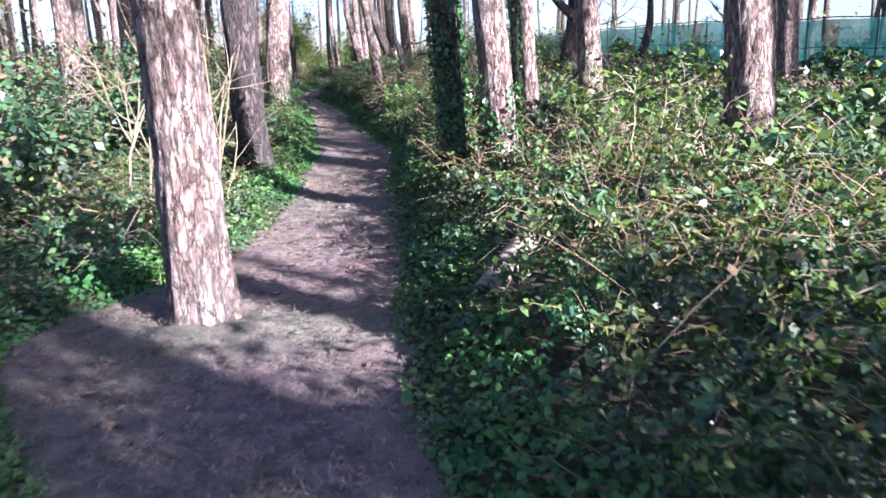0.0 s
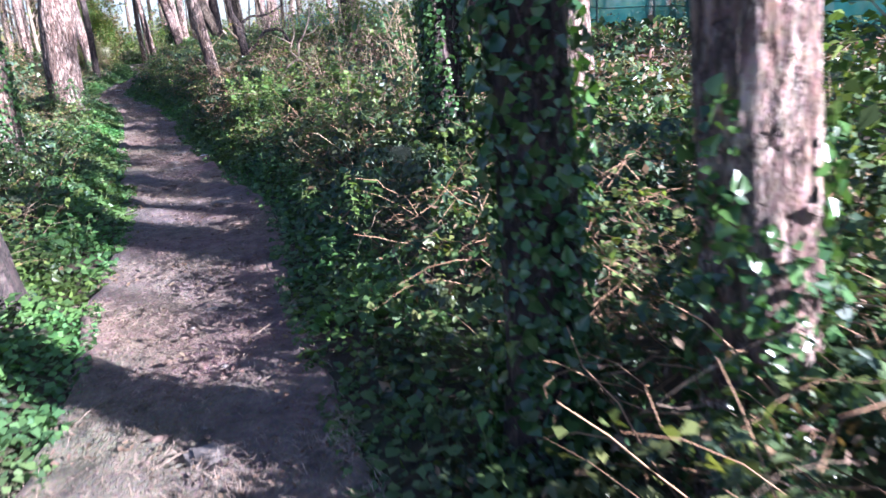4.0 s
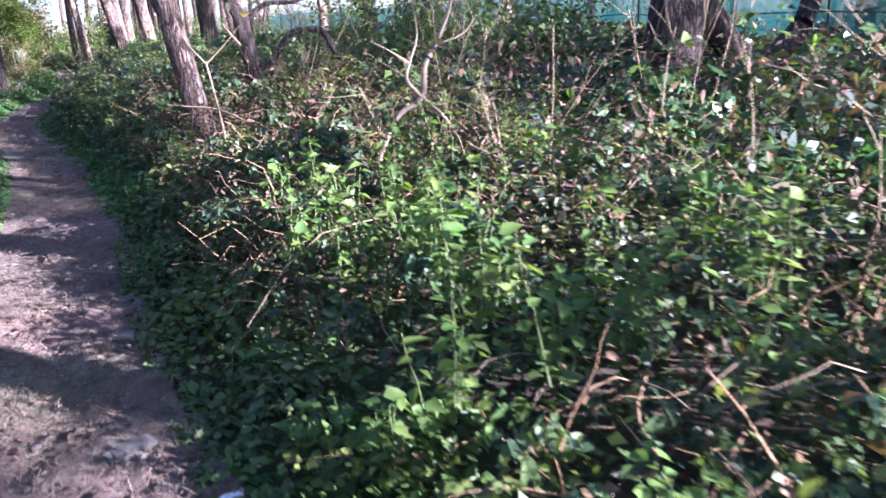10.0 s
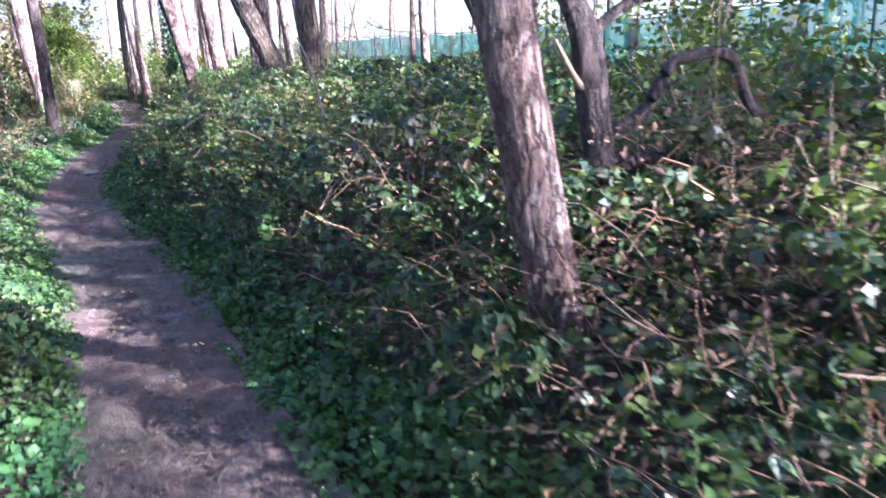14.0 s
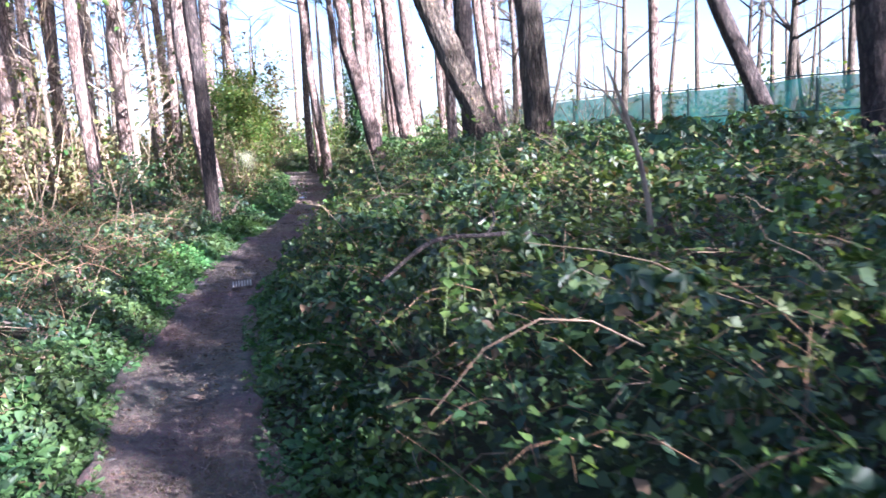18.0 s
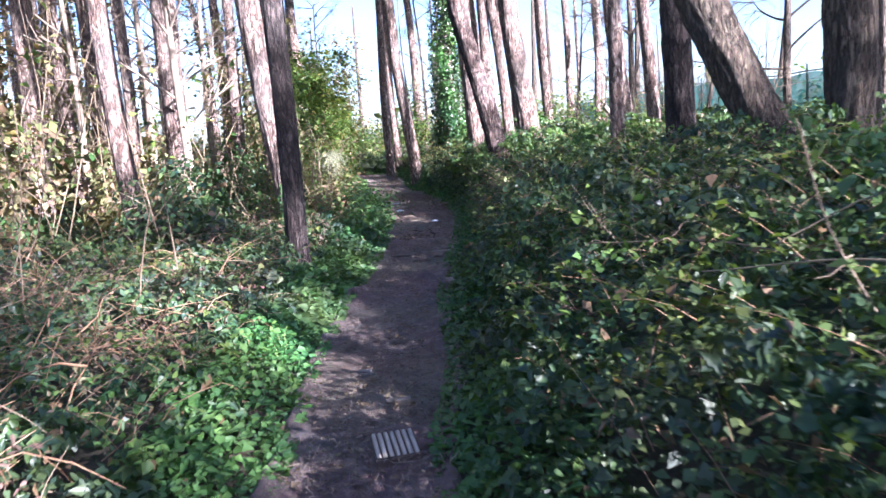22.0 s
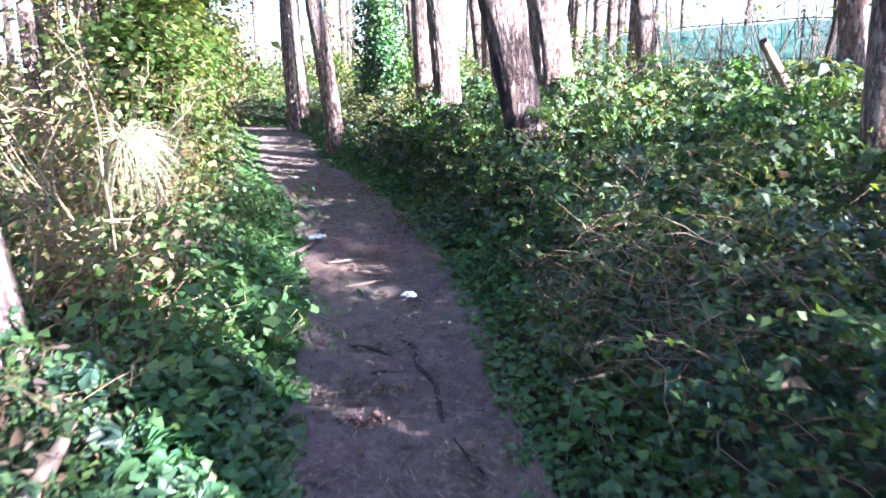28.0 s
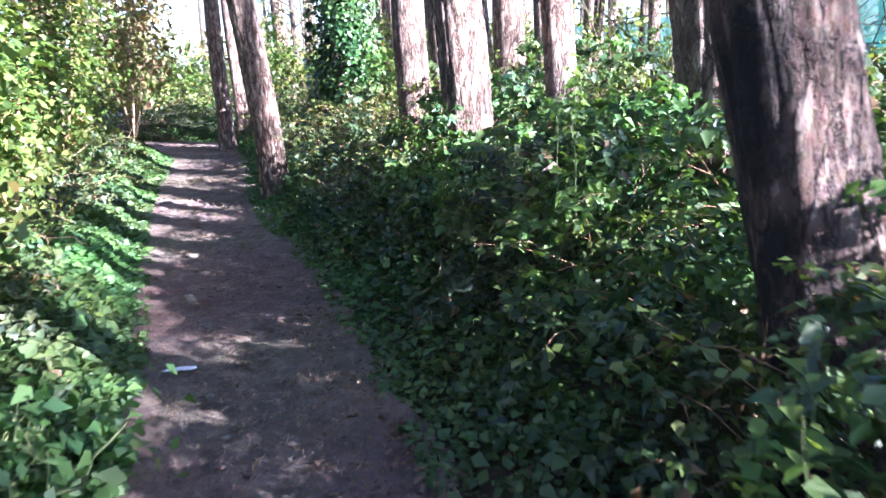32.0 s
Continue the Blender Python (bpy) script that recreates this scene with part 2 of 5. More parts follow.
FAR_BRUSH = leaf_material("far_brush", (0.12, 0.12, 0.05), (0.34, 0.32, 0.14), (0.30, 0.20, 0.12), 0.3, 0.7, 0.4)
STONE = plain_material("path_stone", (0.10, 0.088, 0.08), (0.22, 0.20, 0.18), 16.0, 0.85, 0.008)
BRICK = plain_material("old_brick", (0.11, 0.082, 0.07), (0.20, 0.15, 0.125), 22.0, 0.85, 0.006)
PAPER = plain_material("wet_tissue", (0.70, 0.74, 0.82), (0.86, 0.88, 0.92), 30.0, 0.7, 0.004)
OLD_WOOD = plain_material("weathered_wood", (0.16, 0.12, 0.09), (0.34, 0.27, 0.20), 12.0, 0.85, 0.01)
DARK_WOOD = plain_material("damp_wood", (0.09, 0.06, 0.048), (0.19, 0.135, 0.105), 14.0, 0.85, 0.01)
BUFF = plain_material("buff_clay", (0.42, 0.36, 0.29), (0.60, 0.52, 0.43), 25.0, 0.85, 0.004)
PALE_STEM = plain_material("pale_stem", (0.17, 0.125, 0.075), (0.34, 0.26, 0.16), 4.0, 0.75)
RUST_STEM = plain_material("rust_stem", (0.22, 0.12, 0.062), (0.42, 0.27, 0.155), 5.0, 0.8)
NEEDLE_STRAW = plain_material("needle_straw", (0.22, 0.155, 0.11), (0.48, 0.37, 0.28), 9.0, 0.8)
FENCE_PAINT = plain_material("green_paint", (0.015, 0.05, 0.045), (0.03, 0.08, 0.07), 20.0, 0.5)


def netting_material():
    m, n, l, p = nodes_of("green_netting")
    t = noise_tex(n, l, mapped(n, l), 1.3, 5)
    weave = noise_tex(n, l, mapped(n, l, (1, 1, 6)), 14.0, 2)
    r = ramp(n, [(0.3, (0.014, 0.075, 0.072)), (0.7, (0.034, 0.145, 0.140))])
    l.new(t.outputs["Fac"], r.inputs[0])
    l.new(mix(n, l, 0.3, r.outputs["Color"], weave.outputs["Color"], "SOFT_LIGHT"), p.inputs["Base Color"])
    p.inputs["Roughness"].default_value = 0.6
    tr, see, ms, m2 = n.new("ShaderNodeBsdfTranslucent"), n.new("ShaderNodeBsdfTransparent"), n.new("ShaderNodeMixShader"), n.new("ShaderNodeMixShader")
    l.new(r.outputs["Color"], tr.inputs["Color"])
    ms.inputs[0].default_value, m2.inputs[0].default_value = 0.4, 0.2
    l.new(p.outputs[0], ms.inputs[1])
    l.new(tr.outputs[0], ms.inputs[2])
    l.new(ms.outputs[0], m2.inputs[1])
    l.new(see.outputs[0], m2.inputs[2])
    l.new(m2.outputs[0], n["Material Output"].inputs["Surface"])
    return m


NETTING = netting_material()


# ---- the lie of the land ----
def spline(keys):
    ks, vs = np.array([k for k, _ in keys], float), np.array([v for _, v in keys], float)

    def at(y):
        y = np.asarray(y, float)
        i = np.clip(np.searchsorted(ks, y) - 1, 0, len(ks) - 2)
        u = np.clip((y - ks[i]) / (ks[i + 1] - ks[i]), 0, 1)
        slope = np.gradient(vs, ks)
        h = ks[i + 1] - ks[i]
        return ((2 * u**3 - 3 * u**2 + 1) * vs[i] + (u**3 - 2 * u**2 + u) * h * slope[i]
                + (-2 * u**3 + 3 * u**2) * vs[i + 1] + (u**3 - u**2) * h * slope[i + 1])
    return at


path_left = spline([(-8, -1.0), (0, -0.9), (2.6, -1.15), (3.4, -1.65), (4.4, -1.95), (5.3, -1.3), (7.2, -0.78), (10.8, -0.55), (12.1, -0.46), (14.8, -0.54), (17.9, -0.73), (20.8, -0.84), (22.6, -0.93), (25.9, -1.36),
                    (27.2, -1.63), (28.5, -1.73), (30.8, -1.75), (32, -1.72), (34, -1.58), (36.5, -1.28), (39.2, -1.07), (42.4, -1.02), (45.2, -1.24), (47.4, -1.45), (49.2, -1.54), (51.9, -1.6), (54.2, -1.9), (55.6, -3.0), (57, -4.8), (64, -6.0)])
path_right = spline([(-8, 0.4), (1, 0.3), (4, 0.27), (6.9, 0.44), (10.4, 0.6), (11.5, 0.73), (14.1, 0.53), (17.1, 0.24), (20.3, 0.14), (22.2, -0.04), (25.4, -0.42), (27.0, -0.75), (28.3, -0.88),
                     (30.7, -0.98), (32, -0.78), (33.7, -0.7), (36.5, -0.35), (38.7, -0.03), (42, 0.16), (43.5, 0.1), (44.7, 0.06), (46.9, -0.23), (48.6, -0.34), (51.2, -0.36), (54.5, -0.6), (56, -1.2), (57.2, -3.2), (64, -5.0)])
bank_rise = spline([(-10, 0.2), (8, 0.2), (15, 0.2), (21, 0.35), (27, 0.48), (35, 0.52), (41, 0.42), (50, 0.5), (64, 0.45)])


def smooth(u):
    u = np.clip(u, 0, 1)
    return u * u * (3 - 2 * u)


def wave(x, y, s=1.0):
    """Cheap smooth noise in about -1 .. 1."""
    x, y = np.asarray(x, float) * s, np.asarray(y, float) * s
    return (np.sin(1.7 * x + 0.9 * y + 1.3) + np.sin(-1.1 * x + 2.3 * y + 0.4) + np.sin(2.9 * x + 1.9 * y + 2.1) * 0.6 + np.sin(3.7 * x - 3.1 * y) * 0.4) / 3.0


def ground_z(x, y):
    x, y = np.asarray(x, float), np.asarray(y, float)
    dr, dl = x - path_right(y), path_left(y) - x
    z = bank_rise(y) * smooth((dr - 0.1) / 3.6) + 0.05 * smooth(dr / 0.5) + 0.03 * smooth(dl / 0.4) + 0.1 * smooth((dl - 1) / 5)
    off = smooth(np.maximum(dr, dl) / 0.8)
    return z + 0.05 * wave(x, y, 0.8) * off


def mesh_object(name, verts, faces, material, parent=None, shade=True):
    me = bpy.data.meshes.new(name)
    verts = np.asarray(verts, np.float32)
    faces = np.asarray(faces, np.int32)
    k = faces.shape[1]
    me.vertices.add(len(verts))
    me.vertices.foreach_set("co", verts.ravel())
    me.loops.add(faces.size)
    me.loops.foreach_set("vertex_index", faces.ravel())
    me.polygons.add(len(faces))
    me.polygons.foreach_set("loop_start", np.arange(0, faces.size, k, dtype=np.int32))
    me.update(calc_edges=True)
    if shade:
        me.polygons.foreach_set("use_smooth", np.ones(len(faces), bool))
    me.materials.append(material)
    ob = new(name, me)
    if parent:
        ob.parent = parent
    return ob


def sheet(name, X, Y, Z, material):
    ny, nx = X.shape
    idx = np.arange(nx * ny).reshape(ny, nx)
    f = np.stack([idx[:-1, :-1], idx[:-1, 1:], idx[1:, 1:], idx[1:, :-1]], -1).reshape(-1, 4)
    return mesh_object(name, np.stack([X, Y, Z], -1).reshape(-1, 3), f, material)


gx = np.concatenate([[-900, -300, -120, -60, -35, -22, -15, -11], np.arange(-8, -3, 0.4), np.arange(-3, 3, 0.06), np.arange(3, 10, 0.4), [11, 14, 20, 30, 50, 100, 300, 900]])
gy = np.concatenate([[-900, -300, -100, -40, -20, -12, -8], np.arange(-5, 58, 0.2), [59, 62, 66, 71, 76, 90, 120, 200, 400, 900]])
X, Y = np.meshgrid(gx, gy)
inside = smooth(np.minimum(X - path_left(Y), path_right(Y) - X) / 0.12)
ground = sheet("ground", X, Y, ground_z(X, Y) - 0.05 * inside * (np.abs(Y - 28) < 35), LITTER)
tagged(ground, "dark woodland floor of leaf litter under brambles", "ground", kind="structure")

py = np.arange(-6, 57.2, 0.05)
pu = np.linspace(0, 1, 33)
YY, UU = np.meshgrid(py, pu, indexing="ij")
edge_l, edge_r = path_left(py) - 0.07 + 0.05 * wave(py, py * 0, 2.5) + 0.03 * wave(py, py * 0 + 5, 8), path_right(py) + 0.07 + 0.05 * wave(py, py * 0 + 9, 2.2) + 0.03 * wave(py, py * 0 + 3, 9)
XX = edge_l[:, None] * (1 - UU) + edge_r[:, None] * UU
rim = np.minimum(UU, 1 - UU)
ZZ = 0.012 + 0.014 * wave(XX, YY, 3.1) + 0.009 * wave(XX, YY, 9.0) + 0.006 * wave(YY, XX, 23.0) - 0.02 * smooth(rim / 0.5) + 0.03 * (1 - smooth(rim / 0.12)) * 0.6
step = YY * 1.35 + 0.5 * wave(XX, YY, 1.7)
ZZ += 0.012 * ((step % 1.0) - 0.5) * smooth((step % 1.0) / 0.12) * smooth(rim / 0.2)
for k in range(110):
    fy = -1 + 0.52 * k
    fx_, fw = 0.5 + 0.17 * math.sin(k * 2.4) , 0.045 + 0.01 * math.sin(k * 1.3)
    px_ = float(path_left(fy)) * (1 - fx_) + float(path_right(fy)) * fx_
    q = ((XX - px_) / fw) ** 2 + ((YY - fy) / 0.13) ** 2
    ZZ -= 0.013 * np.exp(-q * q)
lumps = np.random.default_rng(77)
for cells, height in ((9, 0.013), (4, 0.012), (2, 0.009)):
    grid = lumps.normal(0, 1, (len(py) // cells + 3, 33 // cells + 3))
    iy, ix = np.arange(len(py)) / cells, np.arange(33) / cells
    fy_, fx_ = smooth(iy % 1)[:, None], smooth(ix % 1)[None, :]
    jy, jx = iy.astype(int)[:, None], ix.astype(int)[None, :]
    ZZ += height * ((grid[jy, jx] * (1 - fx_) + grid[jy, jx + 1] * fx_) * (1 - fy_) + (grid[jy + 1, jx] * (1 - fx_) + grid[jy + 1, jx + 1] * fx_) * fy_) * smooth(rim / 0.1)
ZZ -= 0.10 * (1 - smooth(rim / 0.075)) ** 2
footpath = sheet("footpath", XX, YY, ZZ, SOIL)
tagged(footpath, "narrow trodden earth footpath strewn with needles and chips", "path", kind="structure")


# ---- trees ----
def tube(points, radii, n=8, seed=0, rough=0.0, ridge=0.0, cap=True):
    """Verts and quads of a tube along points; rough: slow swelling, ridge: raised bark plates."""
    pts = np.asarray(points, float)
    radii = np.asarray(radii, float)
    d = np.gradient(pts, axis=0)
    d /= np.linalg.norm(d, axis=1, keepdims=True) + 1e-9
    ref = np.where(np.abs(d[:, 2:3]) > 0.8, np.array([[1.0, 0, 0]]), np.array([[0, 0, 1.0]]))
    u = np.cross(d, ref)
    u /= np.linalg.norm(u, axis=1, keepdims=True) + 1e-9
    v = np.cross(d, u)
    a = np.linspace(0, 2 * np.pi, n, endpoint=False)
    s = np.concatenate([[0], np.cumsum(np.linalg.norm(np.diff(pts, axis=0), axis=1))])
    k = np.ones((len(pts), n))
    if rough or ridge:
        A, Z = np.meshgrid(a, s)
        k += rough * (np.sin(2 * A + 1.7 * Z + seed) + np.sin(3 * A - 2.3 * Z + 2 * seed)) * 0.5
        if ridge:
            cx, cz = A * 2.6 + 0.5 * np.sin(5 * Z + seed), Z * 5.0 + 0.8 * np.sin(2 * A + seed)
            cell = np.floor(cx + 0.5 * (np.floor(cz) % 2)) * 7.13 + np.floor(cz) * 3.71 + seed
            rnd = np.modf(np.abs(np.sin(cell) * 4375.85))[0]
            k += ridge * (rnd - 0.4) + ridge * 0.5 * np.sin(A * 17 + 4 * np.sin(3 * Z))
    ring = (np.cos(a)[None, :, None] * u[:, None] + np.sin(a)[None, :, None] * v[:, None]) * (radii[:, None] * k)[..., None] + pts[:, None]
    idx = np.arange(len(pts) * n).reshape(len(pts), n)
    q = np.stack([idx[:-1], np.roll(idx[:-1], -1, 1), np.roll(idx[1:], -1, 1), idx[1:]], -1).reshape(-1, 4)
    return ring.reshape(-1, 3), q


def joined(pieces):
    vs, fs, o = [], [], 0
    for v, f in pieces:
        vs.append(v)
        fs.append(np.asarray(f) + o)
        o += len(v)
    return np.concatenate(vs), np.concatenate(fs)


def blades(c, nrm, along, size, rng, length, fold, plain):
    """One folded leaf blade at every centre, pointed at the tip; plain: four corners, else six."""
    n = len(c)
    side = np.cross(nrm, along)
    sz = (size * np.exp(np.clip(rng.normal(-0.05, 0.32, n), -0.8, 0.45)))[:, None]
    a, s, h = along * sz * length * 0.5, side * sz * 0.5, nrm * sz * fold
    tip, base = c + a - h * 0.6, c - a - h * 0.2
    if plain:
        k = rng.uniform(0.0, 0.4, (n, 1))
        v = np.stack([base, c - a * k + s + h * 0.6, tip, c - a * k - s + h * 0.6], 1).reshape(-1, 3)
        return v, np.arange(4 * n).reshape(-1, 4)
    b1, b2 = rng.uniform(0.3, 0.6, (n, 1)), rng.uniform(0.42, 0.68, (n, 1))
    l1, r1 = c - a * b1 + s + h * 0.8, c - a * b1 - s + h * 0.8
    l2, r2 = c + a * 0.3 + s * b2 + h * 0.4, c + a * 0.3 - s * b2 + h * 0.4
    v = np.stack([base, l1, l2, tip, r2, r1], 1).reshape(-1, 3)
    i = np.arange(n)[:, None] * 6
    f = np.concatenate([i + np.array([[0, 3, 2, 1]]), i + np.array([[0, 5, 4, 3]])], 1).reshape(-1, 4)
    return v, f


def unit(v):
    return v / (np.linalg.norm(v, axis=1, keepdims=True) + 1e-9)


def leaves(centres, normals, size, rng, length=1.5, fold=0.25, spread=0.6, plain=False):
    """Single leaves, each turned at random about its normal."""
    n = len(centres)
    nrm = unit(normals + rng.normal(0, spread, (n, 3)))
    return blades(centres, nrm, unit(np.cross(nrm, rng.normal(0, 1, (n, 3)))), size, rng, length, fold, plain)


def threes(centres, normals, size, rng, length=1.6, fold=0.2, spread=0.5, plain=False):
    """Leaves of three leaflets that share a stalk: one ahead, two to the sides."""
    n = len(centres)
    nrm = unit(normals + rng.normal(0, spread, (n, 3)))
    ahead = unit(np.cross(nrm, rng.normal(0, 1, (n, 3))))
    side = np.cross(nrm, ahead)
    cs, ns, ws = [], [], []
    for turn, reach in ((0.0, 1.25), (1.2, 0.75), (-1.2, 0.75)):
        way = unit(ahead * math.cos(turn) + side * math.sin(turn) - nrm * rng.uniform(0.05, 0.45, (n, 1)))
        cs.append(centres + way * size * length * 0.5 * reach)
        ns.append(unit(nrm + way * 0.25 + rng.normal(0, 0.22, (n, 3))))
        ws.append(way)
    ns, ws = np.concatenate(ns), np.concatenate(ws)
    ws = unit(ws - ns * np.sum(ws * ns, 1, keepdims=True))
    return blades(np.concatenate(cs), ns, ws, size, rng, length, fold, plain)


def thing(name, x, y, z, label, category, group=""):
    e = new(name)
    e.location = (x, y, z)
    e.empty_display_size = 0.2
    return tagged(e, label, category, group)


def child(name, verts, faces, material, parent, label=""):
    """A mesh under a thing; verts are in the world."""
    org = np.array(parent.matrix_basis.translation if not parent.parent else parent.parent.matrix_basis.translation + parent.matrix_basis.translation)
    ob = mesh_object(name, np.asarray(verts) - org, faces, material, parent)
    return tagged(ob, label)


def trunk_line(x, y, lean, height, bend, rng, step):
    z0 = float(ground_z(x, y)) - 0.15
    z = np.arange(0, height, step)
    wob = 0.04 * np.sin(z * 0.9 + rng.uniform(0, 6)) * np.minimum(z, 1)
    px = x + lean[0] * (z - 0.15) + bend[0] * z * z * 0.01 + wob
    py_ = y + lean[1] * (z - 0.15) + bend[1] * z * z * 0.01 + wob * 0.6
    return np.stack([px, py_, z0 + z], 1)


def needles(centre, radius, count, rng):
    """A tuft of pine needles: thin blades set all round a shoot."""
    d = rng.normal(0, 1, (count, 3))
    d /= np.linalg.norm(d, axis=1, keepdims=True)
    start = centre + d * radius * rng.uniform(0.0, 0.5, (count, 1))
    end = start + (d + rng.normal(0, 0.3, (count, 3))) * radius * 0.7
    w = np.cross(d, rng.normal(0, 1, (count, 3)))
    w = w / np.linalg.norm(w, axis=1, keepdims=True) * radius * 0.045
    v = np.stack([start - w, start + w, end], 1).reshape(-1, 3)
    return v, np.arange(3 * count).reshape(-1, 3)


def pine(x, y, r, lean=(0, 0), height=15.0, bend=(0, 0), near=False, bark=None, label="tall pine with plated reddish bark and no low branches", crown=1.0, ivy=0.0, seed=None, clear=0.42, bushy=0.055, ivy_leaf=0.036):
    rng = np.random.default_rng(int(abs(x * 1000 + y * 77)) if seed is None else seed)
    z0 = float(ground_z(x, y))
    x, y = x + lean[0] * z0, y + lean[1] * z0
    t = thing("pine_tree", x, y, z0, label, "tree", "pines of the wood")
    fine_h = 3.6
    if near:
        low = trunk_line(x, y, lean, fine_h, bend, rng, 0.05)
        rest = trunk_line(x, y, lean, height, bend, np.random.default_rng(1), 0.6)
        rest = rest[rest[:, 2] > low[-1, 2] + 0.2]
        rest = rest + (low[-1] - np.array([np.interp(low[-1, 2], rest[:, 2], rest[:, 0]), np.interp(low[-1, 2], rest[:, 2], rest[:, 1]), low[-1, 2]])) * [1, 1, 0]
        line = np.concatenate([low, rest])
        n, ridge = 48, 0.075
    else:
        line = trunk_line(x, y, lean, height, bend, rng, 0.5)
        n, ridge = 14, 0.05
    z = line[:, 2] - line[0, 2]
    rad = r * (1 - 0.68 * z / height) * (1 + 0.38 * np.exp(-z / 0.2))
    v, f = tube(line, rad, n, rng.uniform(0, 9), 0.05, ridge)
    child("trunk", v, f, bark or PINE_BARK, t)
    top = line[-1]
    # dead snags and living boughs
    tufts = []
    for k in range(int(16 * crown)):
        zz = height * (clear + (0.98 - clear) * (k + rng.uniform(0, 1)) / (16 * crown))
        at = np.array([np.interp(zz, z, line[:, i]) for i in range(3)])
        az, ln = rng.uniform(0, 6.28), (0.6 + 2.2 * rng.uniform()) * (1.2 - 0.5 * zz / height)
        u = np.linspace(0, 1, 6)[:, None]
        way = np.array([math.cos(az), math.sin(az), 0.25])
        p = at + way * ln * u + np.array([0, 0, 1]) * (0.25 * ln * u**2) + rng.normal(0, 0.11, (6, 3)) * u
        child("bough", *tube(p, 0.045 * (1 - 0.8 * u[:, 0]) * (r / 0.2), 5), bark or PINE_BARK, t)
        if zz > height * 0.5:
            for j in range(8 if abs(x) < 9 and crown == 1.0 else 4):
                uu = 0.25 + 0.75 * rng.uniform()
                c = at + way * ln * uu + np.array([0, 0, 0.25 * ln * uu**2]) + rng.normal(0, 0.35, 3)
                tufts.append(needles(c, rng.uniform(0.3, 0.55), 30, rng))
    if tufts:
        tagged(child("needle_crown", *joined(tufts), NEEDLE, t, "dark green needle crown"), kind="stuff")
    if ivy:
        m = int(2300 * ivy * r / 0.2)
        a = rng.uniform(0, 6.28, m)
        h = ivy * rng.uniform(0, 1, m) ** 1.2 * (0.5 + 0.35 * np.abs(np.sin(1.5 * a + r * 40)) + 0.25 * np.abs(np.sin(4 * a)))
        keep = np.sin(a * 2 + h * 2.1 + rng.uniform(0, 6)) + rng.uniform(-1, 1, m) > -0.5
        h, a = h[keep], a[keep]
        c = np.stack([np.interp(h, z, line[:, i]) for i in range(3)], 1)
        rr = np.interp(h, z, rad) * 1.04 + rng.uniform(0.0, bushy, len(h))
        nr = np.stack([np.cos(a), np.sin(a), 0.3 + 0 * a], 1)
        c = c + nr * rr[:, None]
        child("ivy", *leaves(c, nr, ivy_leaf + 0 * a, rng, 1.1, 0.15, 0.5), IVY, t, "glossy ivy climbing the trunk")
    return t


def limb(name, points, radii, material, parent, n=8, seed=0, label="", ridge=0.0):
    """A bent limb through a few points, smoothed."""
    p = np.asarray(points, float)
    k = np.arange(len(p))
    u = np.linspace(0, len(p) - 1, 6 * len(p))
    q = np.stack([spline(list(zip(k, p[:, i])))(u) for i in range(3)], 1)
    return child(name, *tube(q, np.interp(u, k, radii), n, seed, 0.08, ridge), material, parent, label)


def branching(start, way, length, radius, depth, rng, out, droop=0.0):
    """Recursive bare twigs, collected as tubes."""
    seg = 5 if depth > 0 else 3
    u = np.linspace(0, 1, seg)[:, None]
    side = rng.normal(0, 0.18, 3)
    p = start + way * length * u + side * length * u * (1 - u) + np.array([0, 0, -droop]) * length * u**2
    out.append(tube(p, radius * (1 - 0.6 * u[:, 0]), 5 if radius > 0.006 else 3))
    if depth:
        for k in range(rng.integers(2, 5)):
            a = rng.uniform(0.3, 1.0)
            i = min(int(a * (seg - 1)), seg - 2)
            w = way + rng.normal(0, 0.55, 3)
            w /= np.linalg.norm(w)
            branching(p[i] + (p[i + 1] - p[i]) * (a * (seg - 1) - i), w, length * rng.uniform(0.4, 0.65), radius * 0.5, depth - 1, rng, out, droop)


def sapling(x, y, height, stems, seed, material=None, leafy=0, leaf=0.05, leaf_material_=None, spread=0.25, radius=0.014, label="bare pale sapling with thin forked stems", name="sapling"):
    r = np.random.default_rng(seed)
    z0 = float(ground_z(x, y))
    t = thing(name, x, y, z0, label, "sapling", "saplings of the wood")
    tips = []
    for k in range(stems):
        out = []
        way = np.array([r.normal(0, spread), r.normal(0, spread), 1.0])
        way /= np.linalg.norm(way)
        branching(np.array([x + r.normal(0, 0.05), y + r.normal(0, 0.05), z0 - 0.05]), way, height * r.uniform(0.6, 1.0), radius * r.uniform(0.7, 1.3), 2, r, out)
        st = child("stem", *out[0], material or PALE_STEM, t)
        v, f = joined(out)
        if len(out) > 1:
            tagged(child("twig_spray", *joined(out[1:]), material or PALE_STEM, st), kind="stuff")
        tips.append(v[r.integers(0, len(v), max(leafy // stems, 1))])
    if leafy:
        c = np.concatenate(tips) + r.normal(0, 0.05, (len(np.concatenate(tips)), 3))
        c = c[c[:, 2] > z0 + height * 0.25]
        tagged(child("foliage", *leaves(c, np.tile([[0, 0, 1.0]], (len(c), 1)), np.full(len(c), leaf), r, 1.5, 0.2, 0.8), leaf_material_ or SHRUB, t, "young green leaves"), kind="stuff")
    return t


